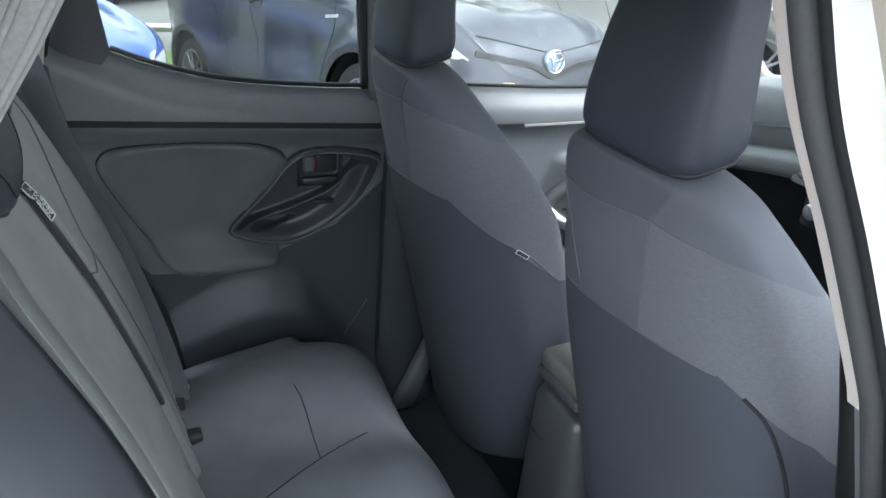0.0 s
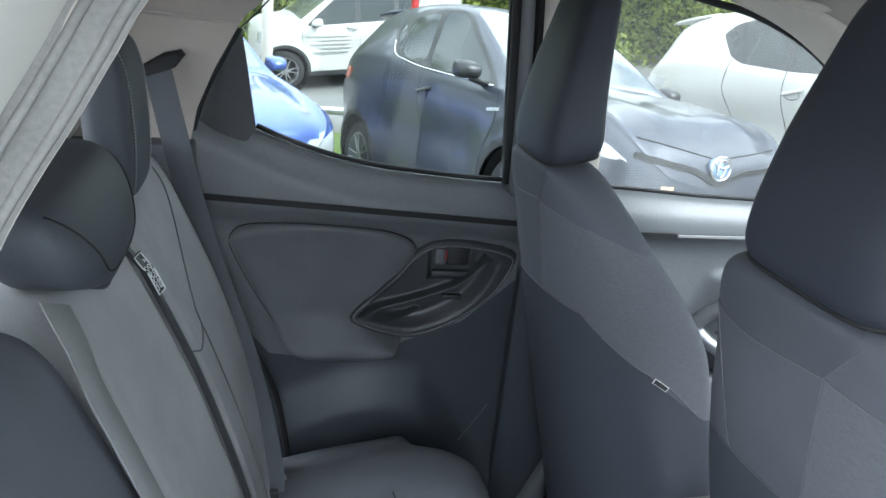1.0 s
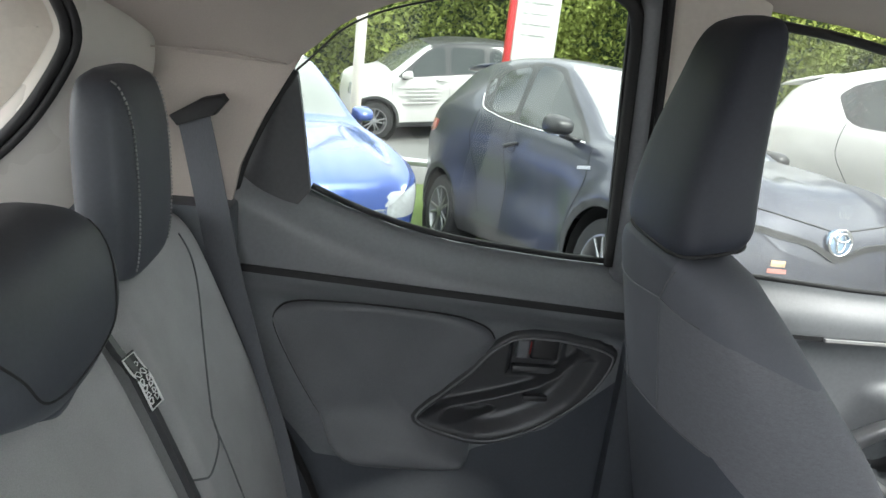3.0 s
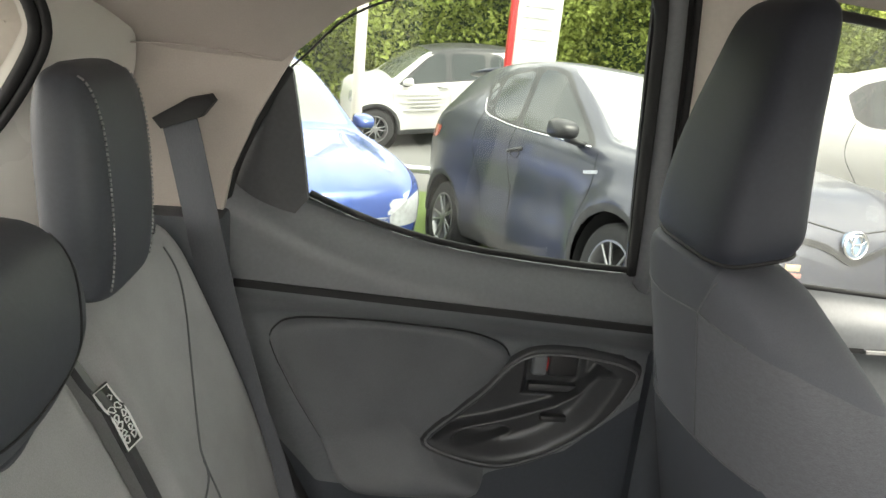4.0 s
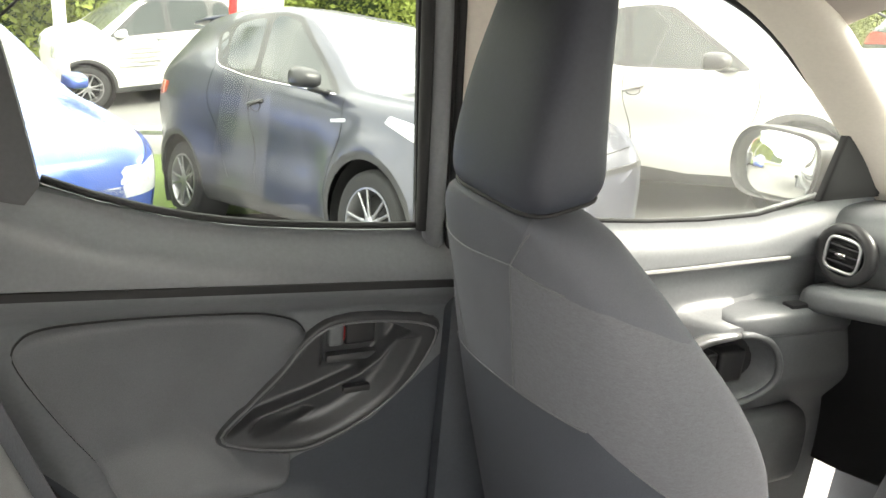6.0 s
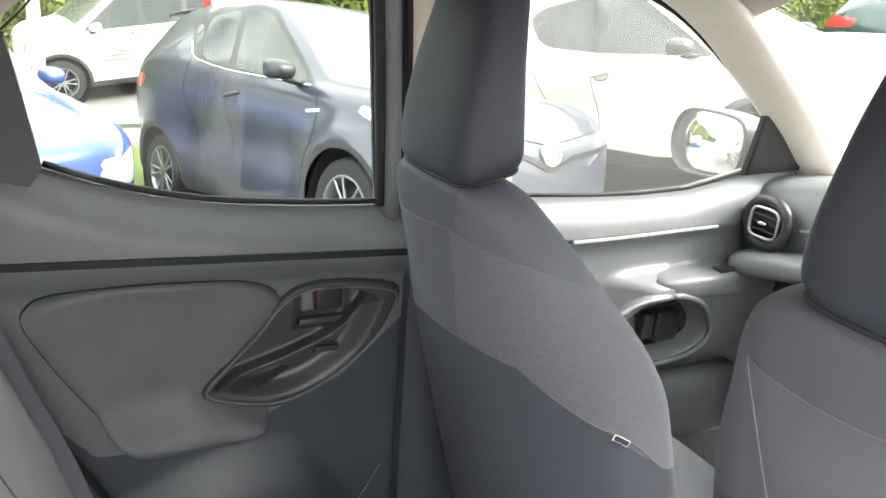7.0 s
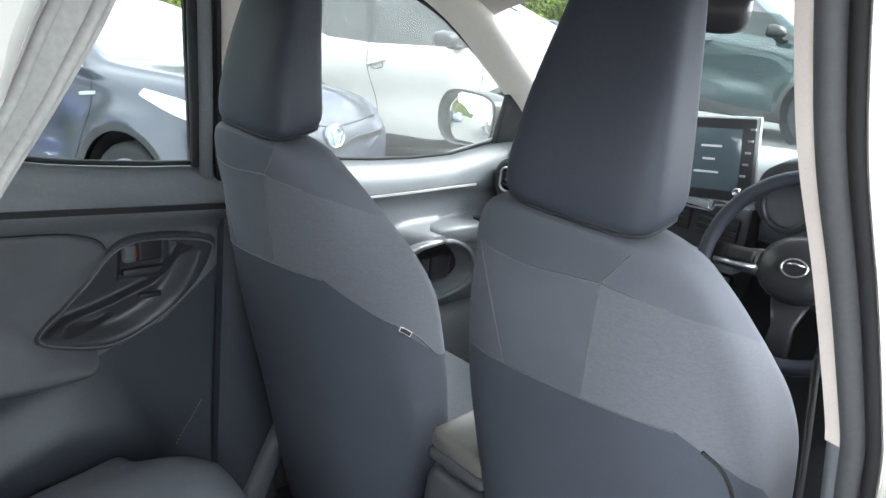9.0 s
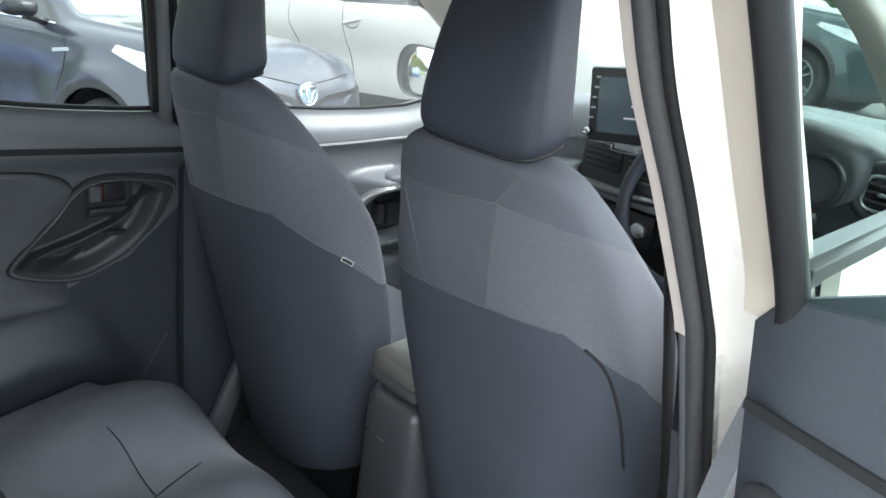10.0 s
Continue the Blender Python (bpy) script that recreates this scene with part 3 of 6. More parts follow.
def front_door_depth(x, z):
    top = interp(x, FS)
    t = smooth(top - 0.09, top, z)
    y = 0.695 + 0.035 * t * t
    y += 0.022 * (1 - smooth(0.915, 0.945, z))
    y -= 0.085 * smooth(0.852, 0.818, z) * smooth(0.55, 0.70, x + (0.80 - z) * 0.35) * smooth(0.50, 0.68, z)
    return y


def front_lining():
    def place(u, v):
        x = 0.09 + 1.11 * u
        z = 0.08 + (interp(x, FS) - 0.08) * v
        d = float(poly_distance(np.array(x), np.array(z), BOWL))
        return x, front_door_depth(x, z) + 0.075 * smooth(0.0, -0.03, d), z
    return sheet(place, 90, 105, (0, 0.03, 0))


part("lining", front_lining(), TRIM, front_door)
strip = spline([(0.45, 0.690, 0.940), (0.60, 0.688, 0.941), (0.75, 0.687, 0.944), (0.875, 0.685, 0.946)], 6)
part("bright_strip", ribbon(strip, (0, 0, 1), 0.0055, 0.007), STRIP, front_door, "thin bright metal strip")
part("strip_groove", ribbon(spline([(0.10, 0.699, 0.944), (0.28, 0.698, 0.942), (0.45, 0.697, 0.940)], 5), (0, 0, 1), 0.009, 0.006), BLACK, front_door)
rimf = [(x, front_door_depth(x, z) - 0.003, z) for x, z in BOWL]
k0 = next(i for i in range(len(rimf)) if rimf[i][0] > 0.70 and rimf[i][2] > 0.75)
k1 = next(i for i in range(k0, len(rimf)) if rimf[i][0] < 0.71 and rimf[i][2] < 0.66)
rear_arc = rimf[k1:] + rimf[:k0 + 1]
part("bowl_rim", tube(rear_arc, [0.006 + 0.014 * math.sin(math.pi * i / (len(rear_arc) - 1)) for i in range(len(rear_arc))], 10, up=(0, 1, 0)), SILVER, front_door, "satin silver bowl surround")
part("bowl_edge", tube(rimf[k0:k1 + 1], 0.008, 8, up=(0, 1, 0)), TRIM, front_door)
part("latch_lever", box((0.715, 0.665, 0.665), (0.79, 0.715, 0.745), 0.012, 3), GLOSS, front_door)
part("bowl_well", pillow([(x, front_door_depth(x, z) + 0.060, z) for x, z in BOWL], (0, -1, 0), 0.006), GLOSS, front_door)
part("lock_knob", box((0.675, 0.665, 0.68), (0.705, 0.70, 0.745), 0.008, 3), GLOSS, front_door)
part("armrest", loft([ring((x, 0.672, 0.822 - 0.04 * (x - 0.65)), (0, 1, 0), (0, 0, 1), w, h, 4.0) for x, w, h in ((0.68, 0.012, 0.008), (0.71, 0.038, 0.020), (0.78, 0.05, 0.030), (0.90, 0.055, 0.034), (1.03, 0.055, 0.034), (1.06, 0.045, 0.02))]), TRIM, front_door)
part("window_switch", box((0.86, 0.635, 0.842), (0.92, 0.665, 0.853), 0.004), GLOSS, front_door)
part("map_pocket", loft([ring((x, 0.675, 0.47), (0, 1, 0), (0, 0, 1), 0.05, 0.10, 3.0) for x in (0.35, 0.40, 0.9, 1.0)]), TRIM, front_door)

front_window = thing("window_1", (0.6, 0.72, 1.04), "front side window with clear glass and black corner piece", "window", kind="structure")
FT = [(0.05, 1.50), (0.17, 1.505), (0.30, 1.496), (0.40, 1.482), (0.48, 1.470), (0.56, 1.448), (0.64, 1.417), (0.72, 1.375), (0.83, 1.31), (0.945, 1.245), (1.05, 1.17), (1.15, 1.077)]
pane = part("pane", glass_pane(0.10, 1.0, lambda x: interp(x, FS) - 0.03, lambda x: interp(x, FT) + 0.01, 0.735, 0.665), VEILED_GLASS, front_window, "window pane with its glare put in as a film")
pane.visible_shadow = False
part("belt_seal", tube([(x, 0.733, z + 0.003) for x, z in FS[:7]], 0.005, 8), BLACK, front_window)
part("corner_piece", pillow([(0.965, 0.722, 1.060), (1.19, 0.722, 1.066), (1.06, 0.700, 1.168), (0.965, 0.69, 1.238)], (0, -1, 0), 0.012), BLACK, front_window, "black mirror corner piece")
part("frame", tube(spline([(x, 0.648 + 0.066 * smooth(0.35, 1.25, x), z) for x, z in FT[1:]], 5), 0.008, 8), BLACK, front_window, "black window seal")

pillar_a = thing("a_pillar", (1.0, 0.62, 1.0), "pale beige windscreen pillar lining", "pillar", kind="structure")
AP = spline([(0.40, 0.60, 1.525), (0.57, 0.605, 1.475), (0.71, 0.62, 1.412), (0.85, 0.640, 1.325), (1.01, 0.665, 1.222), (1.17, 0.685, 1.10), (1.36, 0.70, 0.96)], 6)
part("lining", loft([ring(p, (0.42, -0.85, 0.2), (0.55, 0.1, 0.8), 0.058, 0.022, 2.6) for p in AP]), PILLAR, pillar_a)
part("lining_joint", tube([(0.735, 0.60, 1.475), (0.748, 0.575, 1.475), (0.765, 0.55, 1.458), (0.775, 0.53, 1.45)], 0.0025, 6), TRIM, pillar_a)

# windscreen and right A pillar
screen = thing("windscreen", (1.1, 0.03, 1.0), "large raked clear windscreen", "windscreen", kind="structure")
pane = part("pane", sheet(lambda u, v: (0.74 + 0.80 * v - 0.06 * abs(2 * u - 1) ** 2, -0.60 + 1.26 * u, 1.50 - 0.50 * v), 20, 14, (0.003, 0, 0.004)), GLASS, screen, "clear windscreen glass")
pane.visible_shadow = False
part("right_pillar_lining", loft([ring(Vector((p.x, 2 * MID - p.y, p.z)), (0.42, 0.85, 0.2), (0.55, -0.1, 0.8), 0.058, 0.022, 2.6) for p in AP]), PILLAR, screen)

# ---------------------------------------------------------------- dashboard
dash = thing("dashboard", (1.05, 0.03, 0.6), "grey and black car dashboard with vents and centre screen mount", "dashboard")


RISE = [(-0.68, 0.130), (-0.30, 0.130), (0.0, 0.118), (0.20, 0.100), (0.45, 0.045), (0.62, 0.0), (0.75, -0.02)]


def rise(y):
    """The dash's crown and lean: the car's right side stands higher on the sloping lot."""
    return interp(y, RISE)


def dash_top():
    prof = [(1.62, 1.03), (1.35, 1.065), (1.12, 1.07), (1.02, 1.055), (0.985, 1.02), (0.975, 0.96), (0.985, 0.90), (1.02, 0.88)]
    p2 = spline([(x, 0, z) for x, z in prof], 5)

    def place(u, v):
        y = -0.66 + 1.38 * u
        p = p2[min(len(p2) - 1, int(round(v * (len(p2) - 1))))]
        w = abs((y - MID) / 0.68)
        return p.x + 0.03 * w ** 3, y, p.z + 0.03 * (1 - smooth(0.10, 0.30, abs(y + 0.33))) * smooth(0.95, 1.04, p.z) + rise(y)
    return sheet(place, 50, len(p2) - 1, (0.01, 0, -0.03))


part("upper_pad", dash_top(), TRIM, dash, "grey upper dash pad")
part("lower_panel", sheet(lambda u, v: (0.995 + 0.14 * math.sin(1.6 * v) + 0.02 * math.cos(6 * u), -0.66 + 1.36 * u, 0.885 - 0.50 * v + rise(-0.66 + 1.36 * u)), 30, 14, (0.03, 0, 0)), GLOSS, dash, "black lower dash panel")
part("glovebox_shelf", loft([ring((0.965, y, 0.862 + rise(y)), (1, 0, 0), (0, 0, 1), 0.06, 0.032, 3) for y in (0.66, 0.645, 0.3, 0.16, 0.15)]), TRIM, dash)


def vent(c):
    x, y, z = c
    body = part("vent", tube([(x + 0.004 * math.cos(t), y + 0.062 * math.cos(t), z + 0.056 * math.sin(t)) for t in np.linspace(0, 2 * math.pi, 33)[:-1]], 0.014, 8, True, up=(1, 0, 0)), GLOSS, dash, "round black air vent")
    part("vent_barrel", loft([[Vector((x + d, y + 0.055 * math.cos(t), z + 0.05 * math.sin(t))) for t in np.linspace(0, 2 * math.pi, 25)[:-1]] for d in (0.0, 0.035)]), BLACK, dash)
    sq = [(x - 0.012, y + 0.040 * math.copysign(abs(math.cos(t)) ** 0.5, math.cos(t)), z + 0.036 * math.copysign(abs(math.sin(t)) ** 0.5, math.sin(t))) for t in np.linspace(0, 2 * math.pi, 41)[:-1]]
    part("vent_frame", tube(sq, 0.004, 6, True, up=(1, 0, 0)), SILVER, dash, "satin silver vent frame")
    for k in (-0.018, 0.0, 0.018):
        part("vent_slat", box((x - 0.014, y - 0.036, z + k - 0.0025), (x + 0.004, y + 0.036, z + k + 0.0025), 0.001, 1), GLOSS, dash)
    part("vent_tab", box((x - 0.022, y - 0.012, z - 0.004), (x - 0.008, y + 0.012, z + 0.004), 0.002, 1), CHROME, dash)


vent((0.965, 0.620, 0.968))
vent((0.93, -0.590, 1.128))
part("dash_strip", ribbon([(0.968, y, 0.952 + rise(y)) for y in np.linspace(0.53, 0.14, 8)], (0, 0, 1), 0.007, 0.008), CHROME, dash, "bright dash strip")
part("centre_fascia", box((0.925, -0.125, 0.86), (1.02, 0.145, 1.09), 0.012), GLOSS, dash, "gloss black centre fascia")
for y0, y1 in ((-0.105, -0.002), (0.018, 0.125)):
    part("centre_vent", box((0.916, y0, 1.000), (0.930, y1, 1.056), 0.005), BLACK, dash, "dark centre air vent")
    for k in range(3):
        part("vent_slat", box((0.911, y0 + 0.004, 1.012 + 0.015 * k), (0.922, y1 - 0.004, 1.0155 + 0.015 * k), 0.001, 1), GLOSS, dash)
part("stack_trim", ribbon(spline([(0.914, 0.145, 1.070), (0.912, 0.06, 1.072), (0.910, 0.045, 1.060), (0.910, -0.03, 1.066), (0.912, -0.045, 1.080), (0.914, -0.12, 1.090)], 6), (0, 0, 1), 0.005, 0.005), CHROME, dash, "bright trim line")
part("hazard_switch", box((0.905, -0.028, 1.066), (0.925, 0.042, 1.086), 0.005), SILVER, dash)
part("tray", box((0.86, -0.14, 0.945), (1.02, 0.16, 0.965), 0.008), TRIM, dash)
part("tray_lip", tube(spline([(0.90, 0.16, 0.966), (0.862, 0.13, 0.966), (0.858, 0.0, 0.966), (0.862, -0.11, 0.966), (0.90, -0.14, 0.966)], 6), 0.006, 8), SATIN, dash)
part("climate_panel", box((0.905, -0.12, 0.84), (0.99, 0.14, 0.925), 0.01), GLOSS, dash)
for y in (-0.085, 0.105):
    part("climate_knob", loft([[Vector((0.905 - d, y + r * math.cos(t), 0.885 + r * math.sin(t))) for t in np.linspace(0, 2 * math.pi, 21)[:-1]] for d, r in ((0, 0.021), (0.015, 0.020), (0.018, 0.015))]), SILVER, dash, "ringed climate knob")
for y in (-0.225, -0.475):
    pod = [(0.846, y + 0.054 * math.cos(t), 1.135 + 0.054 * math.sin(t)) for t in np.linspace(0, 2 * math.pi, 33)[:-1]]
    part("gauge_ring", tube(pod, 0.008, 8, True, up=(1, 0, 0)), GLOSS, dash, "round gauge pod ring")
    part("gauge_dial", loft([[Vector((x, y + r * math.cos(t), 1.135 + r * math.sin(t))) for t in np.linspace(0, 2 * math.pi, 33)[:-1]] for x, r in ((0.87, 0.06), (0.866, 0.06), (0.866, 0.02))]), BLACK, dash)
part("cluster_hood", loft([ring((x, -0.35, z + 0.055), (0, 1, 0), (0, 0, 1), w, h, 3.0, 40) for x, z, w, h in ((0.858, 1.09, 0.185, 0.066), (0.85, 1.095, 0.20, 0.084), (0.93, 1.10, 0.205, 0.088), (1.06, 1.09, 0.20, 0.08), (1.12, 1.07, 0.17, 0.06))]), DARK_TRIM, dash, "dark hood over the gauges")
part("cluster_screen", box((0.851, -0.395, 1.10), (0.857, -0.305, 1.185), 0.002, 1), SCREENGLASS, dash)

head_unit = thing("touchscreen", (0.93, -0.02, 1.19), "tablet-style touchscreen with button column and knobs, switched on", "screen")
su = Vector((0.0, 0.99, -0.15)).normalized()
sc = Vector((0.905, 0.012, 1.180))


def plate(c, u, w, h, t, bevel=0.004):
    """A slab facing back along -x, width along u."""
    me = box((-t / 2, -w / 2, -h / 2), (t / 2, w / 2, h / 2), bevel)
    m = Matrix.Translation(c) @ Vector((0, 1, 0)).rotation_difference(u).to_matrix().to_4x4()
    me.transform(m)
    return me


nx = Vector((-1, 0, 0))
part("body", plate(sc, su, 0.247, 0.188, 0.02, 0.008), GLOSS, head_unit)
part("bezel", plate(sc - nx * 0.009, su, 0.253, 0.194, 0.010, 0.004), SILVER, head_unit, "thin silver rear rim")
part("display", plate(sc + nx * 0.0115, su, 0.188, 0.140, 0.003, 0.001), SCREENGLASS, head_unit, "lit grey display")
for side in (-1, 1):
    for k in range(5):
        part("button", plate(sc + su * (side * 0.107) + nx * 0.012 + Vector((0, 0, 0.070 - 0.026 * k)), su, 0.013, 0.005, 0.004, 0.001), SILVER, head_unit)
    kc = sc + su * (side * 0.107) + nx * 0.012 + Vector((0, 0, -0.070))
    part("knob", loft([[kc + nx * d + su * (r * math.cos(t)) + Vector((0, 0, r * math.sin(t))) for t in np.linspace(0, 2 * math.pi, 21)[:-1]] for d, r in ((0, 0.0115), (0.012, 0.011), (0.015, 0.008), (0.015, 0.0065), (0.011, 0.005))]), CHROME, head_unit, "chrome-ringed knob")
for k, w in enumerate((0.05, 0.03, 0.06)):
    part("display_line", plate(sc + nx * 0.0137 + su * (-0.02) + Vector((0, 0, 0.03 - 0.03 * k)), su, w, 0.005, 0.001, 0), TAG, head_unit)

wheel = thing("steering_wheel", (0.72, -0.33, 1.02), "black leather steering wheel with silver spoke trim", "steering wheel")
wc, wu, wv = Vector((0.69, -0.330, 1.052)), Vector((0, 0.995, -0.10)), Vector((0.36, 0.09, 0.925))
wn_ = wu.cross(wv).normalized()
if wn_.x > 0:
    wn_ = -wn_
circ = [wc + wu * (0.186 * math.cos(t)) + wv * (0.184 * math.sin(t)) for t in np.linspace(0, 2 * math.pi, 49)[:-1]]
part("rim", tube(circ, 0.0155, 10, True, up=wn_), SEAT_VINYL, wheel)
part("hub", loft([[wc - wn_ * d + wu * (r * math.cos(t)) + wv * (r * 0.85 * math.sin(t)) for t in np.linspace(0, 2 * math.pi, 33)[:-1]] for d, r in ((0.05, 0.05), (0.03, 0.075), (0.0, 0.078), (-0.015, 0.065), (-0.02, 0.03))]), GLOSS, wheel)
for s in (-1, 1):
    part("spoke", loft([ring(wc + wu * (s * a) - wn_ * 0.01 - wv * b, wv, wn_, h, 0.008, 2.6) for a, b, h in ((0.06, 0.0, 0.03), (0.11, 0.0, 0.024), (0.178, -0.004, 0.022))]), GLOSS, wheel)
    part("spoke_trim", loft([ring(wc + wu * (s * a) + wn_ * 0.0 - wv * (0.012), wv, wn_, 0.005, 0.004, 2.6) for a in (0.07, 0.12, 0.165)]), SILVER, wheel)
    part("switch_pad", loft([ring(wc + wu * (s * a) + wn_ * 0.004 + wv * 0.006, wv, wn_, 0.012, 0.006, 3) for a in (0.085, 0.09, 0.135, 0.14)]), BLACK, wheel)
part("lower_spoke", loft([ring(wc - wv * a - wn_ * 0.01, wu, wn_, w, 0.008, 2.6) for a, w in ((0.05, 0.04), (0.11, 0.022), (0.175, 0.026))]), GLOSS, wheel)
part("badge", tube([wc + wn_ * 0.021 + wu * (0.024 * math.cos(t)) + wv * (0.017 * math.sin(t)) for t in np.linspace(0, 2 * math.pi, 25)[:-1]], 0.0028, 6, True, up=wn_), CHROME, wheel, "oval chrome badge")
part("badge_bar", tube([wc + wn_ * 0.021 + wu * -0.018 + wv * 0.006, wc + wn_ * 0.022 + wv * 0.008, wc + wn_ * 0.021 + wu * 0.018 + wv * 0.006], 0.0024, 6), CHROME, wheel)
part("stalk", tube([wc - wn_ * 0.06 + wu * -0.05, wc - wn_ * 0.05 + wu * -0.13 + wv * 0.02, wc - wn_ * 0.045 + wu * -0.20 + wv * 0.03], [0.008, 0.008, 0.011], 8), GLOSS, wheel)
part("column", loft([ring(wc - wn_ * d, wu, wv, 0.055, 0.05, 2.6) for d in (0.03, 0.08, 0.3)]), GLOSS, wheel)

mirror = thing("rear_view_mirror", (0.75, 0.0, 1.5), "black interior rear-view mirror under the roof", "mirror")
part("shell", loft([ring((x, 0.012, 1.500), (0, 1, 0), (0, 0, 1), w, h, 4.0) for x, w, h in ((0.715, 0.108, 0.042), (0.722, 0.112, 0.046), (0.74, 0.112, 0.046), (0.765, 0.10, 0.036), (0.78, 0.07, 0.02))]), GLOSS, mirror)
part("stem", tube([(0.765, 0.03, 1.50), (0.79, 0.03, 1.535), (0.78, 0.03, 1.57)], 0.012, 8), GLOSS, mirror)

# door mirror outside the passenger window
dm = thing("door_mirror", (1.05, 0.92, 1.08), "white door mirror with octagonal glass reflecting trees", "mirror")
moc = [(0.775, 1.145), (0.80, 1.178), (0.86, 1.188), (1.00, 1.180), (1.055, 1.135), (1.06, 1.06), (1.01, 1.008), (0.90, 1.012), (0.80, 1.035), (0.775, 1.075)]
mo = [Vector((0, y, z)) for y, z in moc]
cc = sum(mo, Vector()) / len(mo)
tilt = lambda p, s, d: Vector((1.045 + d + 0.10 * (p.y - 0.92), cc.y + (p.y - cc.y) * s, cc.z + (p.z - cc.z) * s))
mo2 = spline(mo, 3, True)
part("shell", sharp(loft([[tilt(p, s, d) for p in mo2] for s, d in ((0.92, -0.004), (1.0, -0.012), (1.04, 0.01), (1.0, 0.06), (0.75, 0.10), (0.4, 0.12))]), 50), GLOSS, dm)
part("glass", loft([[tilt(p, s, d) for p in mo2] for s, d in ((0.90, -0.008), (0.895, -0.0095))]), material("mirror glass", (0.9, 0.92, 0.92), 0.01, 1.0, spread=0.0), dm, "mirror glass")
part("arm", loft([ring((1.10, y, 1.03), (1, 0, 0), (0, 0, 1), 0.035, 0.02, 2.6) for y in (0.74, 0.80, 0.86)]), GLOSS, dm)

# ---------------------------------------------------------------- seats
def front_seat(at, tagged_side):
    """A front seat seen from behind: at is the point of the back's middle seam under the headrest."""
    bx, by, bz = at
    seat = thing("front_seat", (bx + 0.2, by, 0.12), "dark grey cloth front seat with tall headrest and stitched panels", "car seat", "front seats")
    up = Vector((-0.235, 0, 0.972))
    fw = Vector((0.972, 0, 0.235))
    base = Vector((bx, by, bz))
    # along the back: distance below the seam point, half width, half depth, squareness
    rows = [(0.060, 0.085, 0.030, 2.4), (0.052, 0.125, 0.046, 2.5), (0.030, 0.160, 0.058, 2.6), (0.0, 0.182, 0.066, 2.6), (-0.05, 0.206, 0.078, 2.7), (-0.11, 0.228, 0.090, 2.8), (-0.18, 0.246, 0.100, 2.9), (-0.30, 0.258, 0.106, 3.0), (-0.45, 0.262, 0.110, 3.0), (-0.60, 0.258, 0.108, 3.0), (-0.76, 0.248, 0.102, 2.8), (-0.88, 0.232, 0.092, 2.8), (-0.91, 0.20, 0.07, 2.6)]
    path = spline([(s, w, d) for s, w, d, _ in rows], 8)
    rings = []
    for q in path:
        s, w, d = q
        c = base + up * s + fw * (d * 0.97)
        r = ring(c, Vector((0, 1, 0)), fw, w, d, 2.8, 96)
        # bolsters stand forward of the middle of the backrest
        for p in r:
            side = abs(p.y - by) / max(w, 1e-4)
            f = (p - c).dot(fw)
            lean = smooth(0.05, -0.12, s)
            if f > 0:
                p += fw * ((0.035 * side ** 3 - 0.012) * lean + 0.062 * side ** 4 * smooth(-0.06, -0.30, s))
            else:
                p += fw * (0.023 * side ** 2.5) * lean
                p.y = by + (p.y - by) * (1 - 0.14 * smooth(-0.24, -0.70, s) * min(1.0, -f / max(d, 1e-4) * 1.6))
        rings.append(r)
    back = loft(rings)
    CAP = [(-0.60, -0.22), (-0.36, -0.09), (-0.29, -0.052), (-0.24, -0.030), (-0.16, -0.012), (-0.065, 0.0), (0.05, -0.016), (0.155, -0.022), (0.25, -0.06), (0.45, -0.18)]
    LOW = [(-0.60, -0.46), (-0.45, -0.39), (-0.36, -0.278), (-0.275, -0.224), (-0.19, -0.180), (-0.05, -0.184), (0.09, -0.199), (0.19, -0.22), (0.35, -0.26), (0.50, -0.30)]

    def where(p):
        """Height over the middle seam and way round the back from its middle line."""
        q = p - base
        return q.dot(up), q.y + math.copysign(max(0.0, q.dot(fw)), q.y)

    def cap(p):
        s, w = where(p)
        return s - interp(w, CAP)

    def cap_side(p):
        s, w = where(p)
        return min(s - interp(w, CAP), -0.065 - 0.75 * s - w)

    def low_side(p):
        s, w = where(p)
        return min(interp(w, LOW) - s, -0.195 - 0.62 * (-0.17 - s) - w)

    def low(p):
        s, w = where(p)
        return interp(w, LOW) - s

    def bolster(p):
        s, w = where(p)
        return w - 0.158 - 0.33 * (s + 0.02)

    def middle(p):
        s, w = where(p)
        return w + 0.065 + 0.12 * s
    names = (("shoulder", SEAT_CLOTH), ("top_cap", SEAT_CAP), ("lower_bolster", SEAT_BACK), ("lower_back", SEAT_BACK), ("side_bolster", SEAT_CLOTH), ("back_panel", SEAT_CLOTH), ("woven_panel", SEAT_WEAVE))
    fields = (cap_side, cap, low_side, low, bolster, middle)
    for (nm, mt), me in zip(names, pieces(back, *fields)):
        part(nm, me, mt, seat, {"woven_panel": "paler heathered weave", "top_cap": "smooth black cap"}.get(nm, ""))
    # headrest: a tall wedge leaning forward, narrow at its top
    hr = [(0.056, 0.080, 0.030, 0.060), (0.060, 0.100, 0.044, 0.060), (0.070, 0.110, 0.052, 0.061), (0.088, 0.1165, 0.056, 0.065), (0.13, 0.114, 0.054, 0.074), (0.20, 0.104, 0.047, 0.096), (0.27, 0.090, 0.039, 0.124), (0.315, 0.079, 0.033, 0.142), (0.335, 0.062, 0.023, 0.150), (0.342, 0.03, 0.009, 0.153)]
    hp = spline([(s, w, d) for s, w, d, _ in hr], 5)
    hc = spline([(s, f, 0) for s, _, _, f in hr], 5)
    rr = [ring(base + up * p.x + fw * q.y, Vector((0, 1, 0)), fw, p.y, p.z, 4.2, 48) for p, q in zip(hp, hc)]
    head = loft(rr)
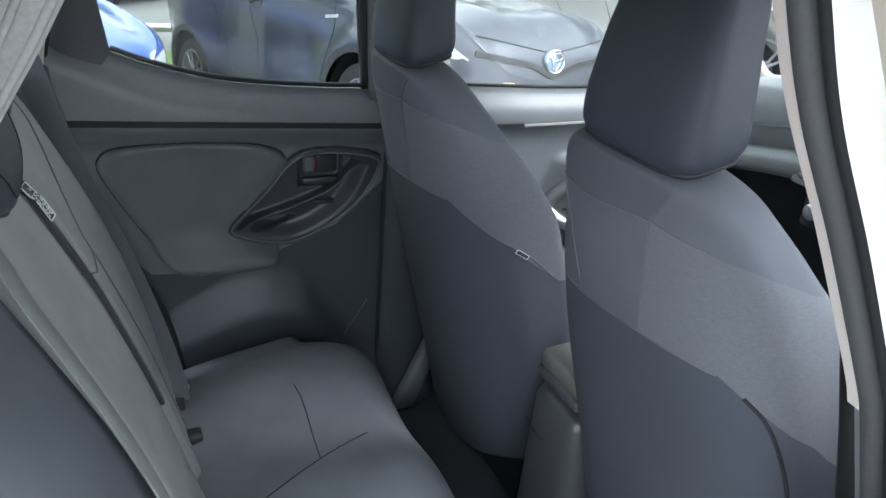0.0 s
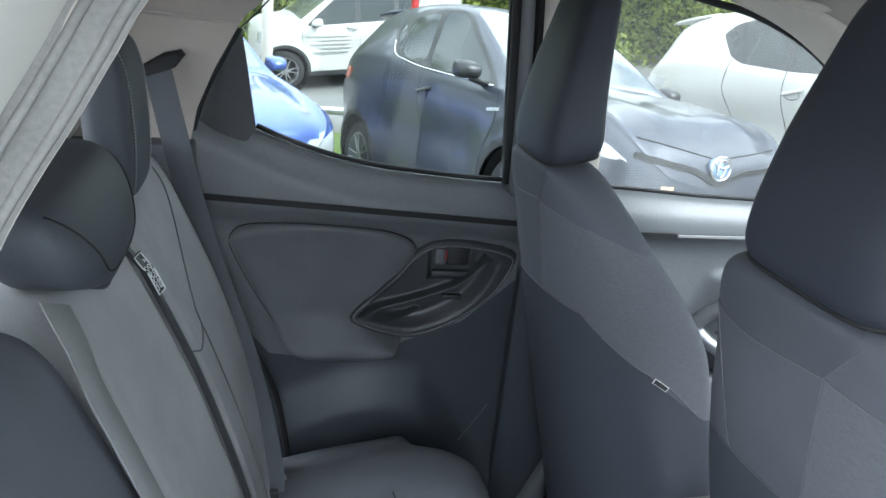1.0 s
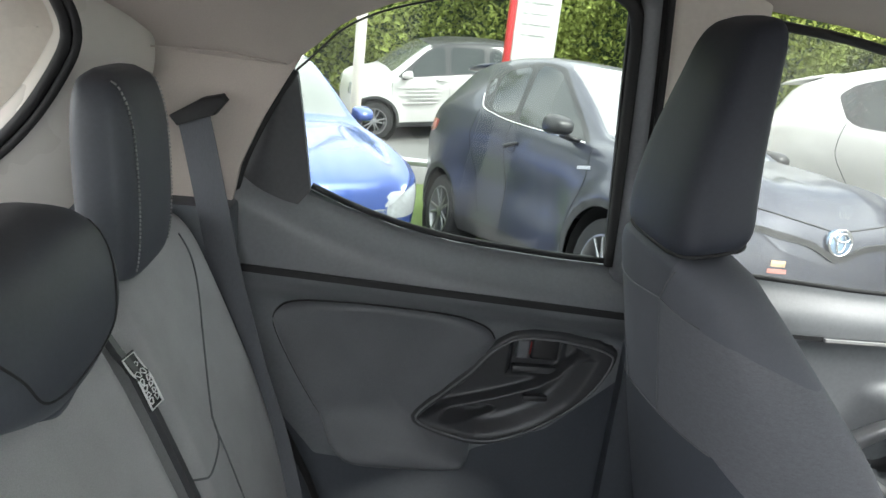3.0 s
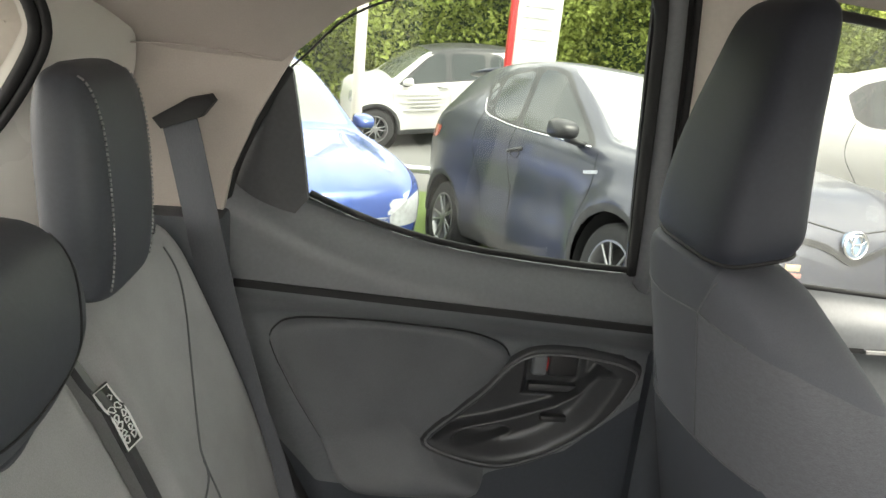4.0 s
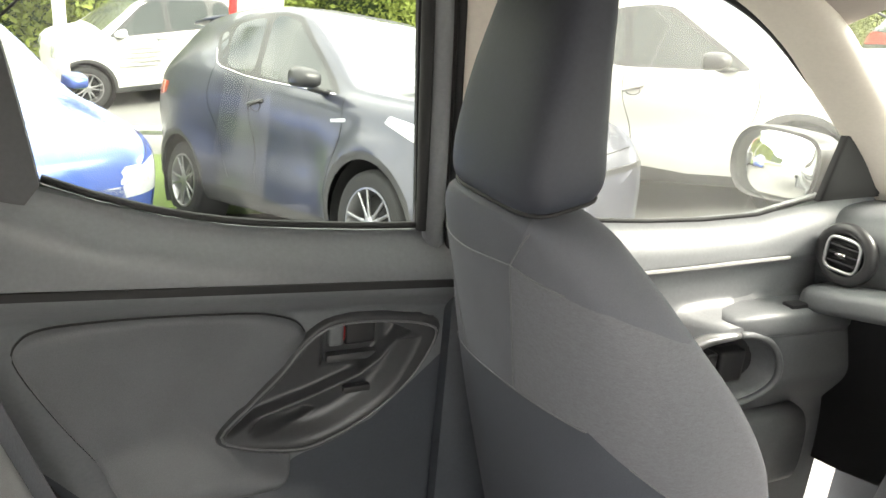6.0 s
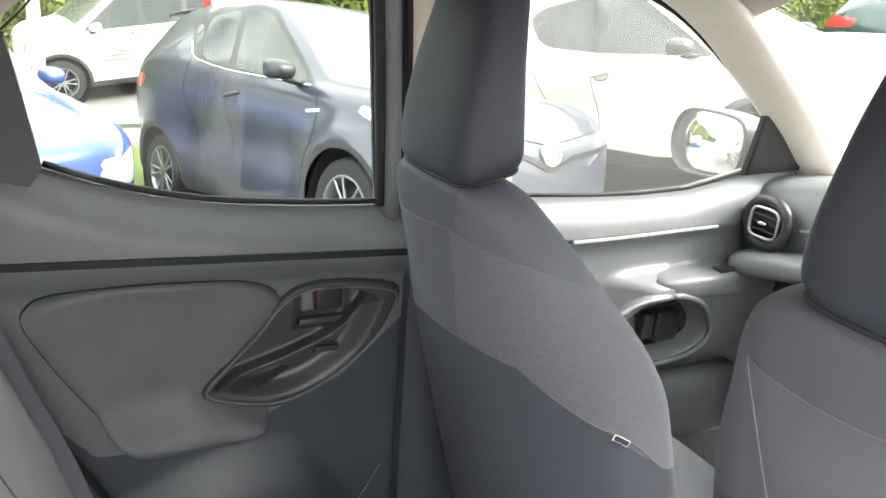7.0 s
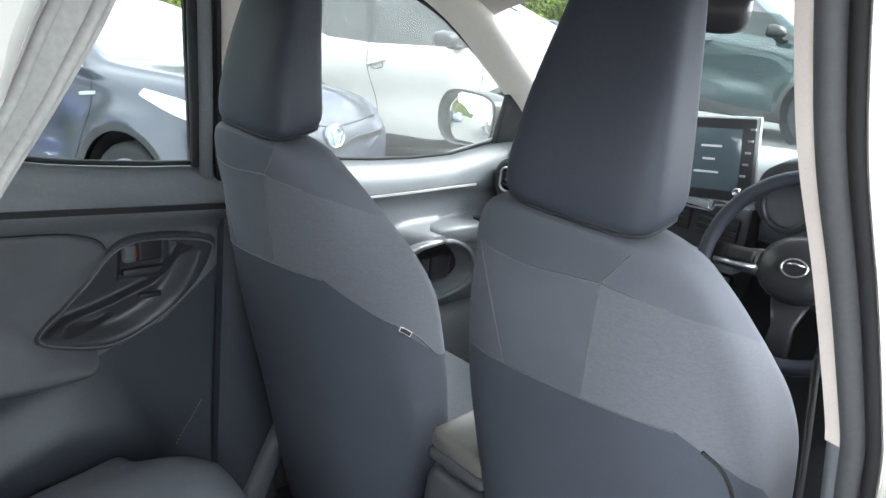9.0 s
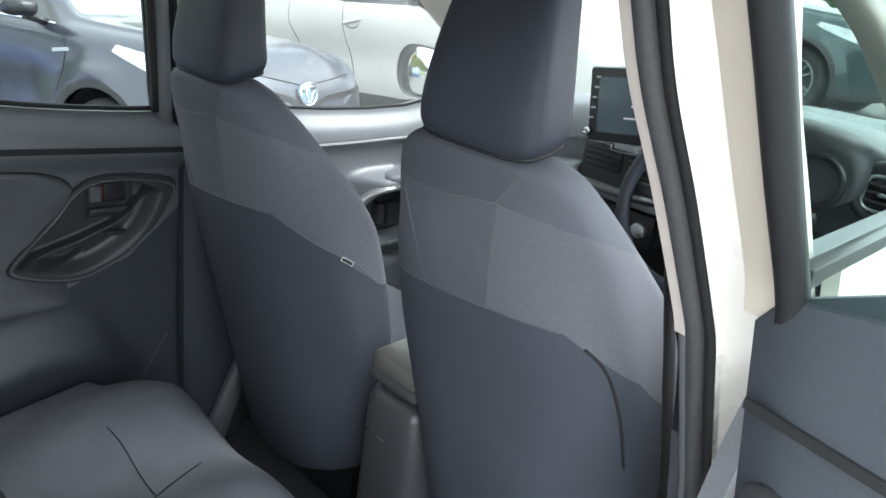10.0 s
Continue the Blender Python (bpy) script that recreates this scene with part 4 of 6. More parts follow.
    part("headrest", head, SEAT_VINYL, seat, "smooth black headrest")
    part("headrest_post", tube([base + up * 0.02 + fw * 0.06 + Vector((0, -0.06, 0)), base + up * 0.10 + fw * 0.06 + Vector((0, -0.06, 0))], 0.006, 8), CHROME, seat, "chrome post")
    part("headrest_post", tube([base + up * 0.02 + fw * 0.06 + Vector((0, 0.06, 0)), base + up * 0.10 + fw * 0.06 + Vector((0, 0.06, 0))], 0.006, 8), CHROME, seat, "chrome post")
    bottom = [p + up * 0.002 for p in ring(base + up * 0.066 + fw * 0.0605, Vector((0, 1, 0)), fw, 0.108, 0.0505, 4.2, 48)]
    part("headrest_piping", tube([p - up * 0.003 for p in bottom], 0.0026, 6, True, up=up), BLACK, seat)
    seams = [
        [(-0.022, 0.155), (-0.016, 0.05), (-0.006, -0.02), (0.0, -0.065)],
        [(0.0, -0.065), (0.022, -0.082), (0.048, -0.102)],
        [(0.0, -0.065), (-0.006, -0.11), (-0.012, -0.15)],
        [(0.0, -0.065), (-0.09, -0.054), (-0.183, -0.043)],
        [(-0.022, 0.157), (-0.11, 0.128), (-0.199, 0.099)],
        [(-0.218, 0.185), (-0.199, 0.09), (-0.184, -0.043), (-0.180, -0.12), (-0.182, -0.17)],
    ]
    for line in seams:
        q = spline([base + up * s + Vector((0, w, 0)) for s, w in line], 10)
        got = ride(back, q, fw, 0.0006)
        if len(got) > 3:
            part("seam", tube(got, 0.0011, 5), SEAM, seat)
    outer = -1 if tagged_side else 1
    got = ride(back, spline([base + up * s + Vector((0, outer * w, 0)) for s, w in ((-0.203, -0.202), (-0.228, -0.222), (-0.27, -0.236), (-0.34, -0.246), (-0.45, -0.250))], 8), fw, 0.0008)
    if len(got) > 3:
        part("bolster_piping", tube(got, 0.0028, 6), BLACK, seat, "dark piping down the back")
    side = [base + up * s + fw * f for s, f in ((-0.215, 0.045), (-0.25, 0.075), (-0.275, 0.10), (-0.295, 0.125), (-0.33, 0.155), (-0.38, 0.19))]
    got = ride(back, [p + Vector((0, -0.0, 0)) for p in spline(side, 6)], Vector((0, 1, 0)), 0.0006)
    if tagged_side and len(got) > 3:
        part("side_seam", tube(got, 0.0011, 5), SEAM, seat)
        i = int(len(got) * 0.52)
        lay = [p + Vector((0, -0.002, -0.006)) for p in got[i:i + 6]]
        part("side_tag", ribbon(lay, (0, 0, 1), 0.0095, 0.0018), TAG, seat, "small woven side tag with dark print")
        part("tag_print", ribbon([p.lerp((lay[1] + lay[2]) / 2, 0.1) + Vector((0, -0.0012, 0)) for p in lay], (0, 0, 1), 0.0074, 0.001), INK, seat)
    cush = [(bx + 0.30, 0.08, 0.08, 0.42), (bx + 0.32, 0.19, 0.09, 0.42), (bx + 0.42, 0.255, 0.10, 0.45), (bx + 0.55, 0.255, 0.10, 0.47), (bx + 0.66, 0.24, 0.085, 0.48), (bx + 0.70, 0.20, 0.05, 0.47)]
    part("cushion", loft([ring((x, by, z), (0, 1, 0), (0, 0, 1), w, h, 3.0, 32) for x, w, h, z in cush]), SEAT_WEAVE, seat)
    part("seat_base", box((bx + 0.30, by - 0.22, 0.13), (bx + 0.62, by + 0.22, 0.36), 0.02), BLACK, seat)
    return seat


driver = front_seat((-0.002, -0.279, 1.155), False)
passenger = front_seat((-0.064, 0.387, 1.130), True)

# rear bench
bench = thing("rear_bench", (-0.4, MID, 0.12), "dark grey cloth rear bench with split back and white label", "car seat")


def bench_cushion():
    W = 0.60
    prof = [(-0.62, 0.34), (-0.55, 0.395), (-0.45, 0.430), (-0.30, 0.458), (-0.16, 0.472), (-0.085, 0.458), (-0.045, 0.415), (-0.032, 0.32), (-0.05, 0.20), (-0.10, 0.12), (-0.60, 0.12)]
    rings = []
    pr = [(p.x, p.z) for p in spline([(x, 0, z) for x, z in prof], 4)]
    for y in np.linspace(-1, 1, 81):
        edge = smooth(1.0, 0.80, abs(y))
        r = []
        for x, z in pr:
            corner = 0.13 * (1 - smooth(1.0, 0.72, abs(y))) * smooth(-0.30, 0.0, x)
            crown = 0.014 * math.cos(3 * math.pi * y) * smooth(0.3, 0.37, z)
            r.append(Vector((x - corner, MID + W * y, z - (0.04 * (1 - edge) if z > 0.25 else 0) + crown * edge)))
        rings.append(r)
    return loft(rings)


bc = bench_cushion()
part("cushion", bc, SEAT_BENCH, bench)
DOWN = Vector((0, 0, -1))
for line in ([(-0.264, 0.375), (-0.258, 0.32), (-0.26, 0.257), (-0.271, 0.132)], [(-0.55, 0.0), (-0.47, 0.03), (-0.384, 0.075), (-0.271, 0.132), (-0.20, 0.160), (-0.159, 0.175)], [(-0.262, -0.09), (-0.25, -0.33)]):
    got = ride(bc, spline([(x, y, 0.5) for x, y in line], 8), DOWN, 0.001)
    if len(got) > 3:
        part("seam", tube(got, 0.0012, 5), BLACK, bench)



def back_section(y0, y1, lean_in=0.0):
    """One upright of the rear seat back between y0 and y1."""
    line = spline([(-0.465, 0, 0.34), (-0.505, 0, 0.48), (-0.553, 0, 0.66), (-0.612, 0, 0.84), (-0.648, 0, 0.93), (-0.69, 0, 1.025), (-0.722, 0, 1.09), (-0.755, 0, 1.122), (-0.80, 0, 1.125), (-0.85, 0, 1.09), (-0.87, 0, 0.9), (-0.78, 0, 0.34)], 5)
    rings = []
    for t in np.linspace(0, 1, 25):
        y = y0 + (y1 - y0) * t
        e = min(t, 1 - t) * (y1 - y0)
        sink = 0.022 * (1 - smooth(0.0, 0.035, e))
        dish = -0.012 * math.sin(math.pi * t)
        rings.append([Vector((p.x + (-sink + dish if p.x > -0.76 or p.z > 1.11 else 0), y, p.z - (sink if p.z > 1.05 else 0))) for p in line])
    return loft(rings)


left_back = back_section(0.203, 0.60)
weave_edge = lambda z: interp(z, [(0.3, 0.30), (0.86, 0.33), (0.90, 0.345), (0.96, 0.42), (1.03, 0.50), (1.08, 0.53), (1.2, 0.50)])
weave_me, side_me = pieces(left_back, lambda p: min(weave_edge(p.z) - p.y, p.z - 0.90 + 0.30 * (p.y - 0.2)))
part("left_section", weave_me, SEAT_REAR_LIT, bench, "heathered grey backrest section")
part("left_side", side_me, SEAT_REAR_LIT, bench, "dark cloth side bolster")
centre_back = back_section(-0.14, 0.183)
part("centre_section", centre_back, SEAT_REAR_LIT, bench)
# the right back keeps the darker seat cloth, for the shade there
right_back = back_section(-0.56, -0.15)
part("right_section", right_back, SEAT_CLOTH, bench, "backrest section kept darker for its shade")
FWD = Vector((-1, 0, 0))
for line in ([(weave_edge(z), z) for z in (1.10, 1.06, 1.02, 0.97, 0.93, 0.90)], [(0.345, 0.90), (0.33, 0.87), (0.26, 0.87), (0.20, 0.895)], [(0.34, 0.89), (0.36, 0.6), (0.37, 0.4)]):
    got = ride(left_back, spline([(-0.5, y, z) for y, z in line], 8), FWD, 0.001)
    if len(got) > 3:
        part("seam", tube(got, 0.0015, 5), SEAM, bench)
gap = [p + Vector((0.006, 0.022, 0)) for p in ride(centre_back, [(-0.4, 0.170, z) for z in np.linspace(0.62, 1.10, 25)], FWD, 0.004)]
part("gap_strap", ribbon(gap, (0.1, 1, 0), 0.011, 0.008), SATIN, bench, "dark strip between the backrest sections")
lab = [p + Vector((0.013, 0.022 + 0.10 * (p.z - 1.02), 0)) for p in ride(centre_back, [(-0.4, 0.170, z) for z in np.linspace(0.998, 1.056, 9)], FWD, 0.004)]
label_ob = part("label", ribbon(lab, (0.2, 1, 0), 0.028, 0.002), INK, bench, "dark label printed with white outline pictograms")
rnd_l = random.Random(5)
LU = Vector((0.2, 1, 0)).normalized()
for k in range(12):
    p = lab[1 + k // 2].lerp(lab[2 + k // 2], 0.3) + Vector((0.0018, 0, 0)) + LU * (0.0062 * (1 if k % 2 else -1) + rnd_l.uniform(-0.001, 0.001))
    up_ = (lab[2 + k // 2] - lab[1 + k // 2]).normalized()
    r1, r2, spin = rnd_l.uniform(0.0028, 0.0046), rnd_l.uniform(0.0026, 0.0038), rnd_l.uniform(0, 3)
    n_pts = rnd_l.choice((7, 9, 12))
    part("label_print", tube([p + LU * (r1 * math.cos(t + spin) * (1 + 0.35 * math.cos(3 * t))) + up_ * (r2 * math.sin(t + spin)) for t in np.linspace(0, 2 * math.pi, n_pts)], 0.0009, 4, False, up=(1, 0, 0)), TAG, label_ob)
edge_l = [(-1, 0), (-1, 4), (-1, 8), (1, 8), (1, 4), (1, 0)]
part("label_print", tube([lab[k] + Vector((0.0018, 0, 0)) + LU * (0.0122 * q) + Vector((0, 0, 0.002 if k == 0 else -0.002 if k == 8 else 0)) for q, k in edge_l], 0.0014, 4, True, up=(1, 0, 0)), TAG, label_ob)


def rear_headrest(y0, low=False):
    hr = thing("rear_headrest", (-0.76, y0, 1.12), "low saddle-shaped black rear headrest" if low else "tall black rear headrest with contrast stitching", "headrest", "rear headrests")
    if low:
        rows = [(1.095, 0.03, 0.020, -0.735), (1.102, 0.060, 0.034, -0.738), (1.120, 0.110, 0.048, -0.745), (1.140, 0.148, 0.056, -0.752), (1.172, 0.163, 0.060, -0.762), (1.205, 0.160, 0.058, -0.774), (1.228, 0.14, 0.046, -0.784), (1.240, 0.09, 0.02, -0.79)]
    else:
        rows = [(1.112, 0.064, 0.018, -0.754), (1.118, 0.086, 0.030, -0.754), (1.145, 0.095, 0.036, -0.755), (1.20, 0.098, 0.039, -0.757), (1.27, 0.096, 0.039, -0.761), (1.310, 0.091, 0.036, -0.764), (1.340, 0.079, 0.028, -0.767), (1.353, 0.052, 0.013, -0.769)]
    a = spline([(z, w, d) for z, w, d, _ in rows], 4)
    b = spline([(z, x, 0) for z, _, _, x in rows], 4)
    me = loft([ring((q.y, y0, p.x), (0, 1, 0), (1, 0, 0), p.y, p.z, 3.6, 44) for p, q in zip(a, b)])
    part("pad", me, REAR_VINYL, hr)
    if low:
        edge = ride(me, spline([(-0.4, y0 - 0.145, 1.215), (-0.4, y0 - 0.105, 1.165), (-0.4, y0 - 0.075, 1.130), (-0.4, y0, 1.118), (-0.4, y0 + 0.075, 1.130), (-0.4, y0 + 0.105, 1.165), (-0.4, y0 + 0.145, 1.215)], 6), FWD, 0.0005)
        part("seam", tube(edge, 0.0013, 5), BLACK, hr)
        part("skirt", loft([ring((x, y0, z), (0, 1, 0), (1, 0, 0), w, d, 3.0, 32) for z, w, d, x in ((1.082, 0.02, 0.010, -0.724), (1.092, 0.042, 0.018, -0.728), (1.112, 0.068, 0.026, -0.738), (1.135, 0.09, 0.03, -0.747))]), REAR_VINYL, hr)
    if not low:
        for s in (-1, 1):
            line = ride(me, [(-0.5, y0 + s * 0.070, z) for z in np.linspace(1.125, 1.345, 44)], FWD, 0.0012)
            for i in range(0, len(line) - 1, 1):
                part("stitch", tube([line[i], line[i].lerp(line[i + 1], 0.62)], 0.0012, 4), STITCH, hr)
        part("post", tube([(-0.775, y0 - 0.06, 1.10), (-0.775, y0 - 0.06, 1.14)], 0.006, 8), CHROME, hr)
        part("post", tube([(-0.775, y0 + 0.06, 1.10), (-0.775, y0 + 0.06, 1.14)], 0.006, 8), CHROME, hr)
    return hr


rear_headrest(0.352)
rear_headrest(0.035, True)
latch = thing("seat_release", (-0.75, 0.53, 1.13), "chrome seat-back release button on the backrest top", "button")
part("button", loft([ring((-0.765, 0.535, z), (1, 0, 0), (0, 1, 0), r, r * 1.2, 2.2, 20) for z, r in ((1.10, 0.016), (1.128, 0.016), (1.136, 0.012), (1.140, 0.006))]), CHROME, latch)

# belts
belt = thing("seat_belt", (-0.72, 0.60, 0.4), "dark grey rear seat belt hanging from its pillar guide", "seat belt", "seat belts")
BP = spline([(-0.735, 0.602, 1.272), (-0.722, 0.600, 1.22), (-0.695, 0.597, 1.10), (-0.668, 0.592, 0.99), (-0.625, 0.580, 0.85), (-0.580, 0.562, 0.73), (-0.535, 0.520, 0.58), (-0.512, 0.455, 0.49), (-0.508, 0.410, 0.455)], 6)
part("webbing", ribbon(BP, (1, -0.15, 0.15), 0.052, 0.0025), BELT, belt)
part("guide", pillow([(-0.770, 0.611, 1.264), (-0.757, 0.608, 1.250), (-0.70, 0.606, 1.272), (-0.684, 0.612, 1.294), (-0.692, 0.615, 1.303), (-0.722, 0.614, 1.295)], (0, -1, 0), 0.018), BLACK, belt, "black belt guide")
part("tongue", box((-0.520, 0.402, 0.405), (-0.500, 0.408, 0.445), 0.002), CHROME, belt, "chrome belt tongue")
part("tongue_head", box((-0.526, 0.396, 0.440), (-0.494, 0.414, 0.466), 0.005), GLOSS, belt, "black plastic tongue head")
part("stopper", tube([(-0.492 + 0.012 * math.cos(t), 0.452, 0.462 + 0.012 * math.sin(t)) for t in np.linspace(0, 2 * math.pi, 17)[:-1]], 0.0022, 6, True, up=(0, 1, 0)), SATIN_PALE, belt, "small belt stopper ring")
buckle = thing("belt_buckle", (-0.50, 0.33, 0.38), "black belt buckle at the seat crease", "buckle")
part("body", box((-0.51, 0.31, 0.365), (-0.47, 0.35, 0.43), 0.008), GLOSS, buckle)
belt2 = thing("seat_belt", (-0.6, 0.02, 0.4), "grey centre seat belt lying down the rear seat back", "seat belt", "seat belts")
FACE = [(0.34, -0.465), (0.48, -0.505), (0.66, -0.553), (0.84, -0.612), (0.93, -0.648), (1.025, -0.69), (1.09, -0.722), (1.13, -0.752)]
B2 = spline([(interp(z, FACE) + 0.012, y, z) for y, z in ((-0.120, 1.125), (-0.150, 1.09), (-0.170, 1.05), (-0.182, 0.98), (-0.192, 0.90), (-0.202, 0.80), (-0.215, 0.60), (-0.225, 0.45))], 5)
part("webbing", ribbon(B2, (0, 1, 0), 0.048, 0.0025), BELT_PALE, belt2)
part("end_plate", box((-0.512, -0.245, 0.405), (-0.492, -0.205, 0.452), 0.004), GLOSS, belt2, "black end plate")

# centre console
console = thing("centre_console", (0.25, 0.0, 0.12), "dark plastic centre console with padded armrest lid", "console")
CX, CY = 0.05, -0.012
part("lid", loft([ring((x + CX, CY, z), (0, 1, 0), (0, 0, 1), w, h, 6.0, 48) for x, z, w, h in ((0.112, 0.664, 0.060, 0.012), (0.116, 0.664, 0.068, 0.018), (0.126, 0.665, 0.073, 0.022), (0.25, 0.669, 0.075, 0.023), (0.43, 0.672, 0.073, 0.022), (0.45, 0.672, 0.065, 0.015))]), LID, console, "padded grey-brown armrest lid")
part("lid_base", loft([ring((x + CX, CY, 0.634), (0, 1, 0), (0, 0, 1), w, h, 6.0, 48) for x, w, h in ((0.110, 0.062, 0.008), (0.114, 0.071, 0.013), (0.26, 0.077, 0.014), (0.45, 0.074, 0.013))]), DARK_TRIM, console, "dark plastic underside of the lid")
part("hinge", loft([ring((x + CX, CY, 0.618), (0, 1, 0), (0, 0, 1), w, h, 4.0, 32) for x, w, h in ((0.130, 0.046, 0.014), (0.134, 0.050, 0.020), (0.30, 0.054, 0.022))]), GLOSS, console)
part("box", loft([ring((x + 0.025 + CX, CY, z), (1, 0, 0), (0, 1, 0), a, b, 6.0, 48) for x, z, a, b in ((0.28, 0.12, 0.20, 0.098), (0.27, 0.30, 0.19, 0.093), (0.262, 0.50, 0.18, 0.088), (0.26, 0.575, 0.178, 0.085), (0.262, 0.592, 0.172, 0.081), (0.262, 0.600, 0.160, 0.070))]), SATIN, console)
part("rear_flap", tube([(0.104 + CX, CY, 0.500), (0.102 + CX, 0.04 + CY, 0.500), (0.108 + CX, 0.078 + CY, 0.505)], 0.002, 6), GLOSS, console)
part("front_tray", box((0.49, -0.09, 0.20), (0.95, 0.09, 0.56), 0.03, 3), GLOSS, console)

# ---------------------------------------------------------------- right side: pillar, open rear door, front door
bp_right = thing("b_pillar_right", (0.06, -0.64, 0.3), "white painted centre pillar with beige lining and black rubber seal", "pillar", kind="structure")
PR = [(0.062, -0.608, 1.06), (0.045, -0.603, 1.10), (-0.03, -0.580, 1.25), (-0.088, -0.560, 1.361), (-0.125, -0.548, 1.45), (-0.175, -0.535, 1.58)]
pr = spline(PR, 6)
off = lambda pts, d: [p + Vector(d) for p in pts]


def strip_loft(pts, section):
    """A pillar skin: the cross-section (dx, dy pairs) carried along the pillar's line."""
    return sharp(loft([[p + Vector((dx, dy, 0)) for dx, dy in section] for p in pts]), 50)


low = [Vector((x, y, z)) for x, y, z in ((0.062, -0.608, 1.06), (0.122, -0.612, 0.92), (0.168, -0.618, 0.80), (0.208, -0.625, 0.66), (0.238, -0.632, 0.52), (0.258, -0.638, 0.38), (0.268, -0.645, 0.20))][::-1]
line_all = low[:-1] + pr
part("inner_lining", strip_loft(pr, ((0.0, -0.02), (0.002, -0.002), (0.02, 0.004), (0.10, 0.008), (0.10, -0.03), (0.005, -0.03))), HEADLINER, bp_right, "pale beige inner lining")
part("lower_lining", strip_loft(low, ((0.0, -0.012), (0.015, 0.0), (0.10, 0.004), (0.10, -0.03), (0.0, -0.03))), TRIM, bp_right, "dark lower lining")
part("seal", tube(off(line_all, (0.010, -0.028, 0)), 0.014, 10), SEAL, bp_right, "grey rubber door seal")
part("seal_lip", tube(off(line_all, (0.010, -0.050, 0)), 0.009, 8), BLACK, bp_right)
part("painted_pillar", strip_loft(line_all, ((0.0, -0.060), (0.012, -0.052), (0.03, -0.075), (0.045, -0.118), (0.12, -0.135), (0.12, -0.05))), WHITE, bp_right, "white painted pillar")
belt3 = thing("seat_belt", (0.09, -0.60, 0.3), "black front seat belt hanging on the centre pillar", "seat belt", "seat belts")
part("webbing", ribbon([(0.075, -0.575, 1.15), (0.135, -0.578, 1.0), (0.21, -0.58, 0.8), (0.30, -0.59, 0.5)], (1, 0.2, 0), 0.045, 0.0025), BLACK, belt3)
part("anchor_plate", box((0.255, -0.60, 0.58), (0.29, -0.575, 0.62), 0.004), CHROME, belt3, "metal buckle end")

hinge = Vector((-0.022, -0.727, 0))
swing = Vector((-math.cos(radians(72)), -math.sin(radians(72)), 0))          # along the open door, from its hinge
inn = Vector((swing.y, -swing.x, 0))                                          # towards its inner face
open_door = thing("rear_door", (0.0, -0.80, 0.5), "open rear door with white edge, dark lining and black window frame", "car door")


def dp(a, n, z):
    """A point of the open door: a along it, n off its inner face, at height z."""
    return hinge + swing * (a + 0.2 * max(0.0, 1.16 - z)) + inn * n + Vector((0, 0, z))


def door_slab(a0, a1, z0, top, n0, n1):
    def place(u, v):
        a = a0 + (a1 - a0) * u
        z1 = top(a)
        z = z0 + (z1 - z0) * v
        return dp(a, n0 + 0.022 * math.sin(math.pi * min(1, u * 8) / 2) * smooth(z1 + 0.001, z1 - 0.05, z), z)
    return sheet(place, 40, 30, inn * (n1 - n0))


part("outer_skin", door_slab(0.0, 0.70, 0.35, lambda a: 1.16 + 0.10 * a, -0.07, -0.085), WHITE, open_door, "white painted skin")
part("lining", door_slab(0.0, 0.68, 0.35, lambda a: 1.150 + 0.022 * smooth(0.0, 0.03, a) + 0.5 * min(max(a, 0), 0.25) + 0.10 * max(0, a - 0.25), 0.0, -0.03), LOWER_TRIM, open_door, "dark grey lining")
part("edge", door_slab(-0.003, 0.0, 0.35, lambda a: 1.16, -0.03, -0.07), WHITE, open_door, "white door edge")
part("belt_groove", ribbon([dp(a, 0.024, 1.075 + 0.06 * a) for a in np.linspace(0.02, 0.66, 10)], (0, 0, 1), 0.012, 0.006), BLACK, open_door)
part("bowl_rim", tube([dp(0.13 + 0.10 * math.cos(t), 0.02, 0.93 + 0.055 * math.sin(t) - 0.04 * math.cos(t)) for t in np.linspace(0, 2 * math.pi, 33)[:-1]], 0.012, 8, True, up=inn), GLOSS, open_door)
part("padded_panel", pillow([dp(0.33 + 0.22 * math.cos(t), 0.016, 0.78 + 0.14 * math.sin(t)) for t in np.linspace(0, 2 * math.pi, 33)[:-1]], inn, 0.014), TRIM_PAD, open_door)
FRM = spline([dp(0.035, -0.012, 1.15), dp(0.035, 0.004, 1.20), dp(0.037, 0.060, 1.30), dp(0.040, 0.115, 1.40), dp(0.046, 0.175, 1.51), dp(0.07, 0.19, 1.56), dp(0.28, 0.19, 1.57), dp(0.46, 0.16, 1.50), dp(0.58, 0.11, 1.40), dp(0.64, 0.04, 1.28), dp(0.66, 0.0, 1.18)], 8)
part("painted_frame", sharp(loft([[p - swing * 0.060 + inn * (-0.006), p - swing * 0.058 + inn * 0.004, p - swing * 0.014, p - swing * 0.014 - inn * 0.008, p - swing * 0.060 - inn * 0.016] for p in FRM[:36]]), 50), CREAM, open_door, "cream painted window frame")
part("frame_seal", tube(FRM, 0.0165, 10), BLACK, open_door, "black rubber window seal")
pane = part("pane", sheet(lambda u, v: dp(0.04 + 0.60 * u, -0.025 + 0.20 * v, 1.14 + (0.42 - 0.20 * smooth(0.6, 1.0, u)) * v), 10, 10, inn * 0.004), glass_material("green-tinted glass", (0.72, 0.80, 0.77)), open_door, "clear window pane")
pane.visible_shadow = False

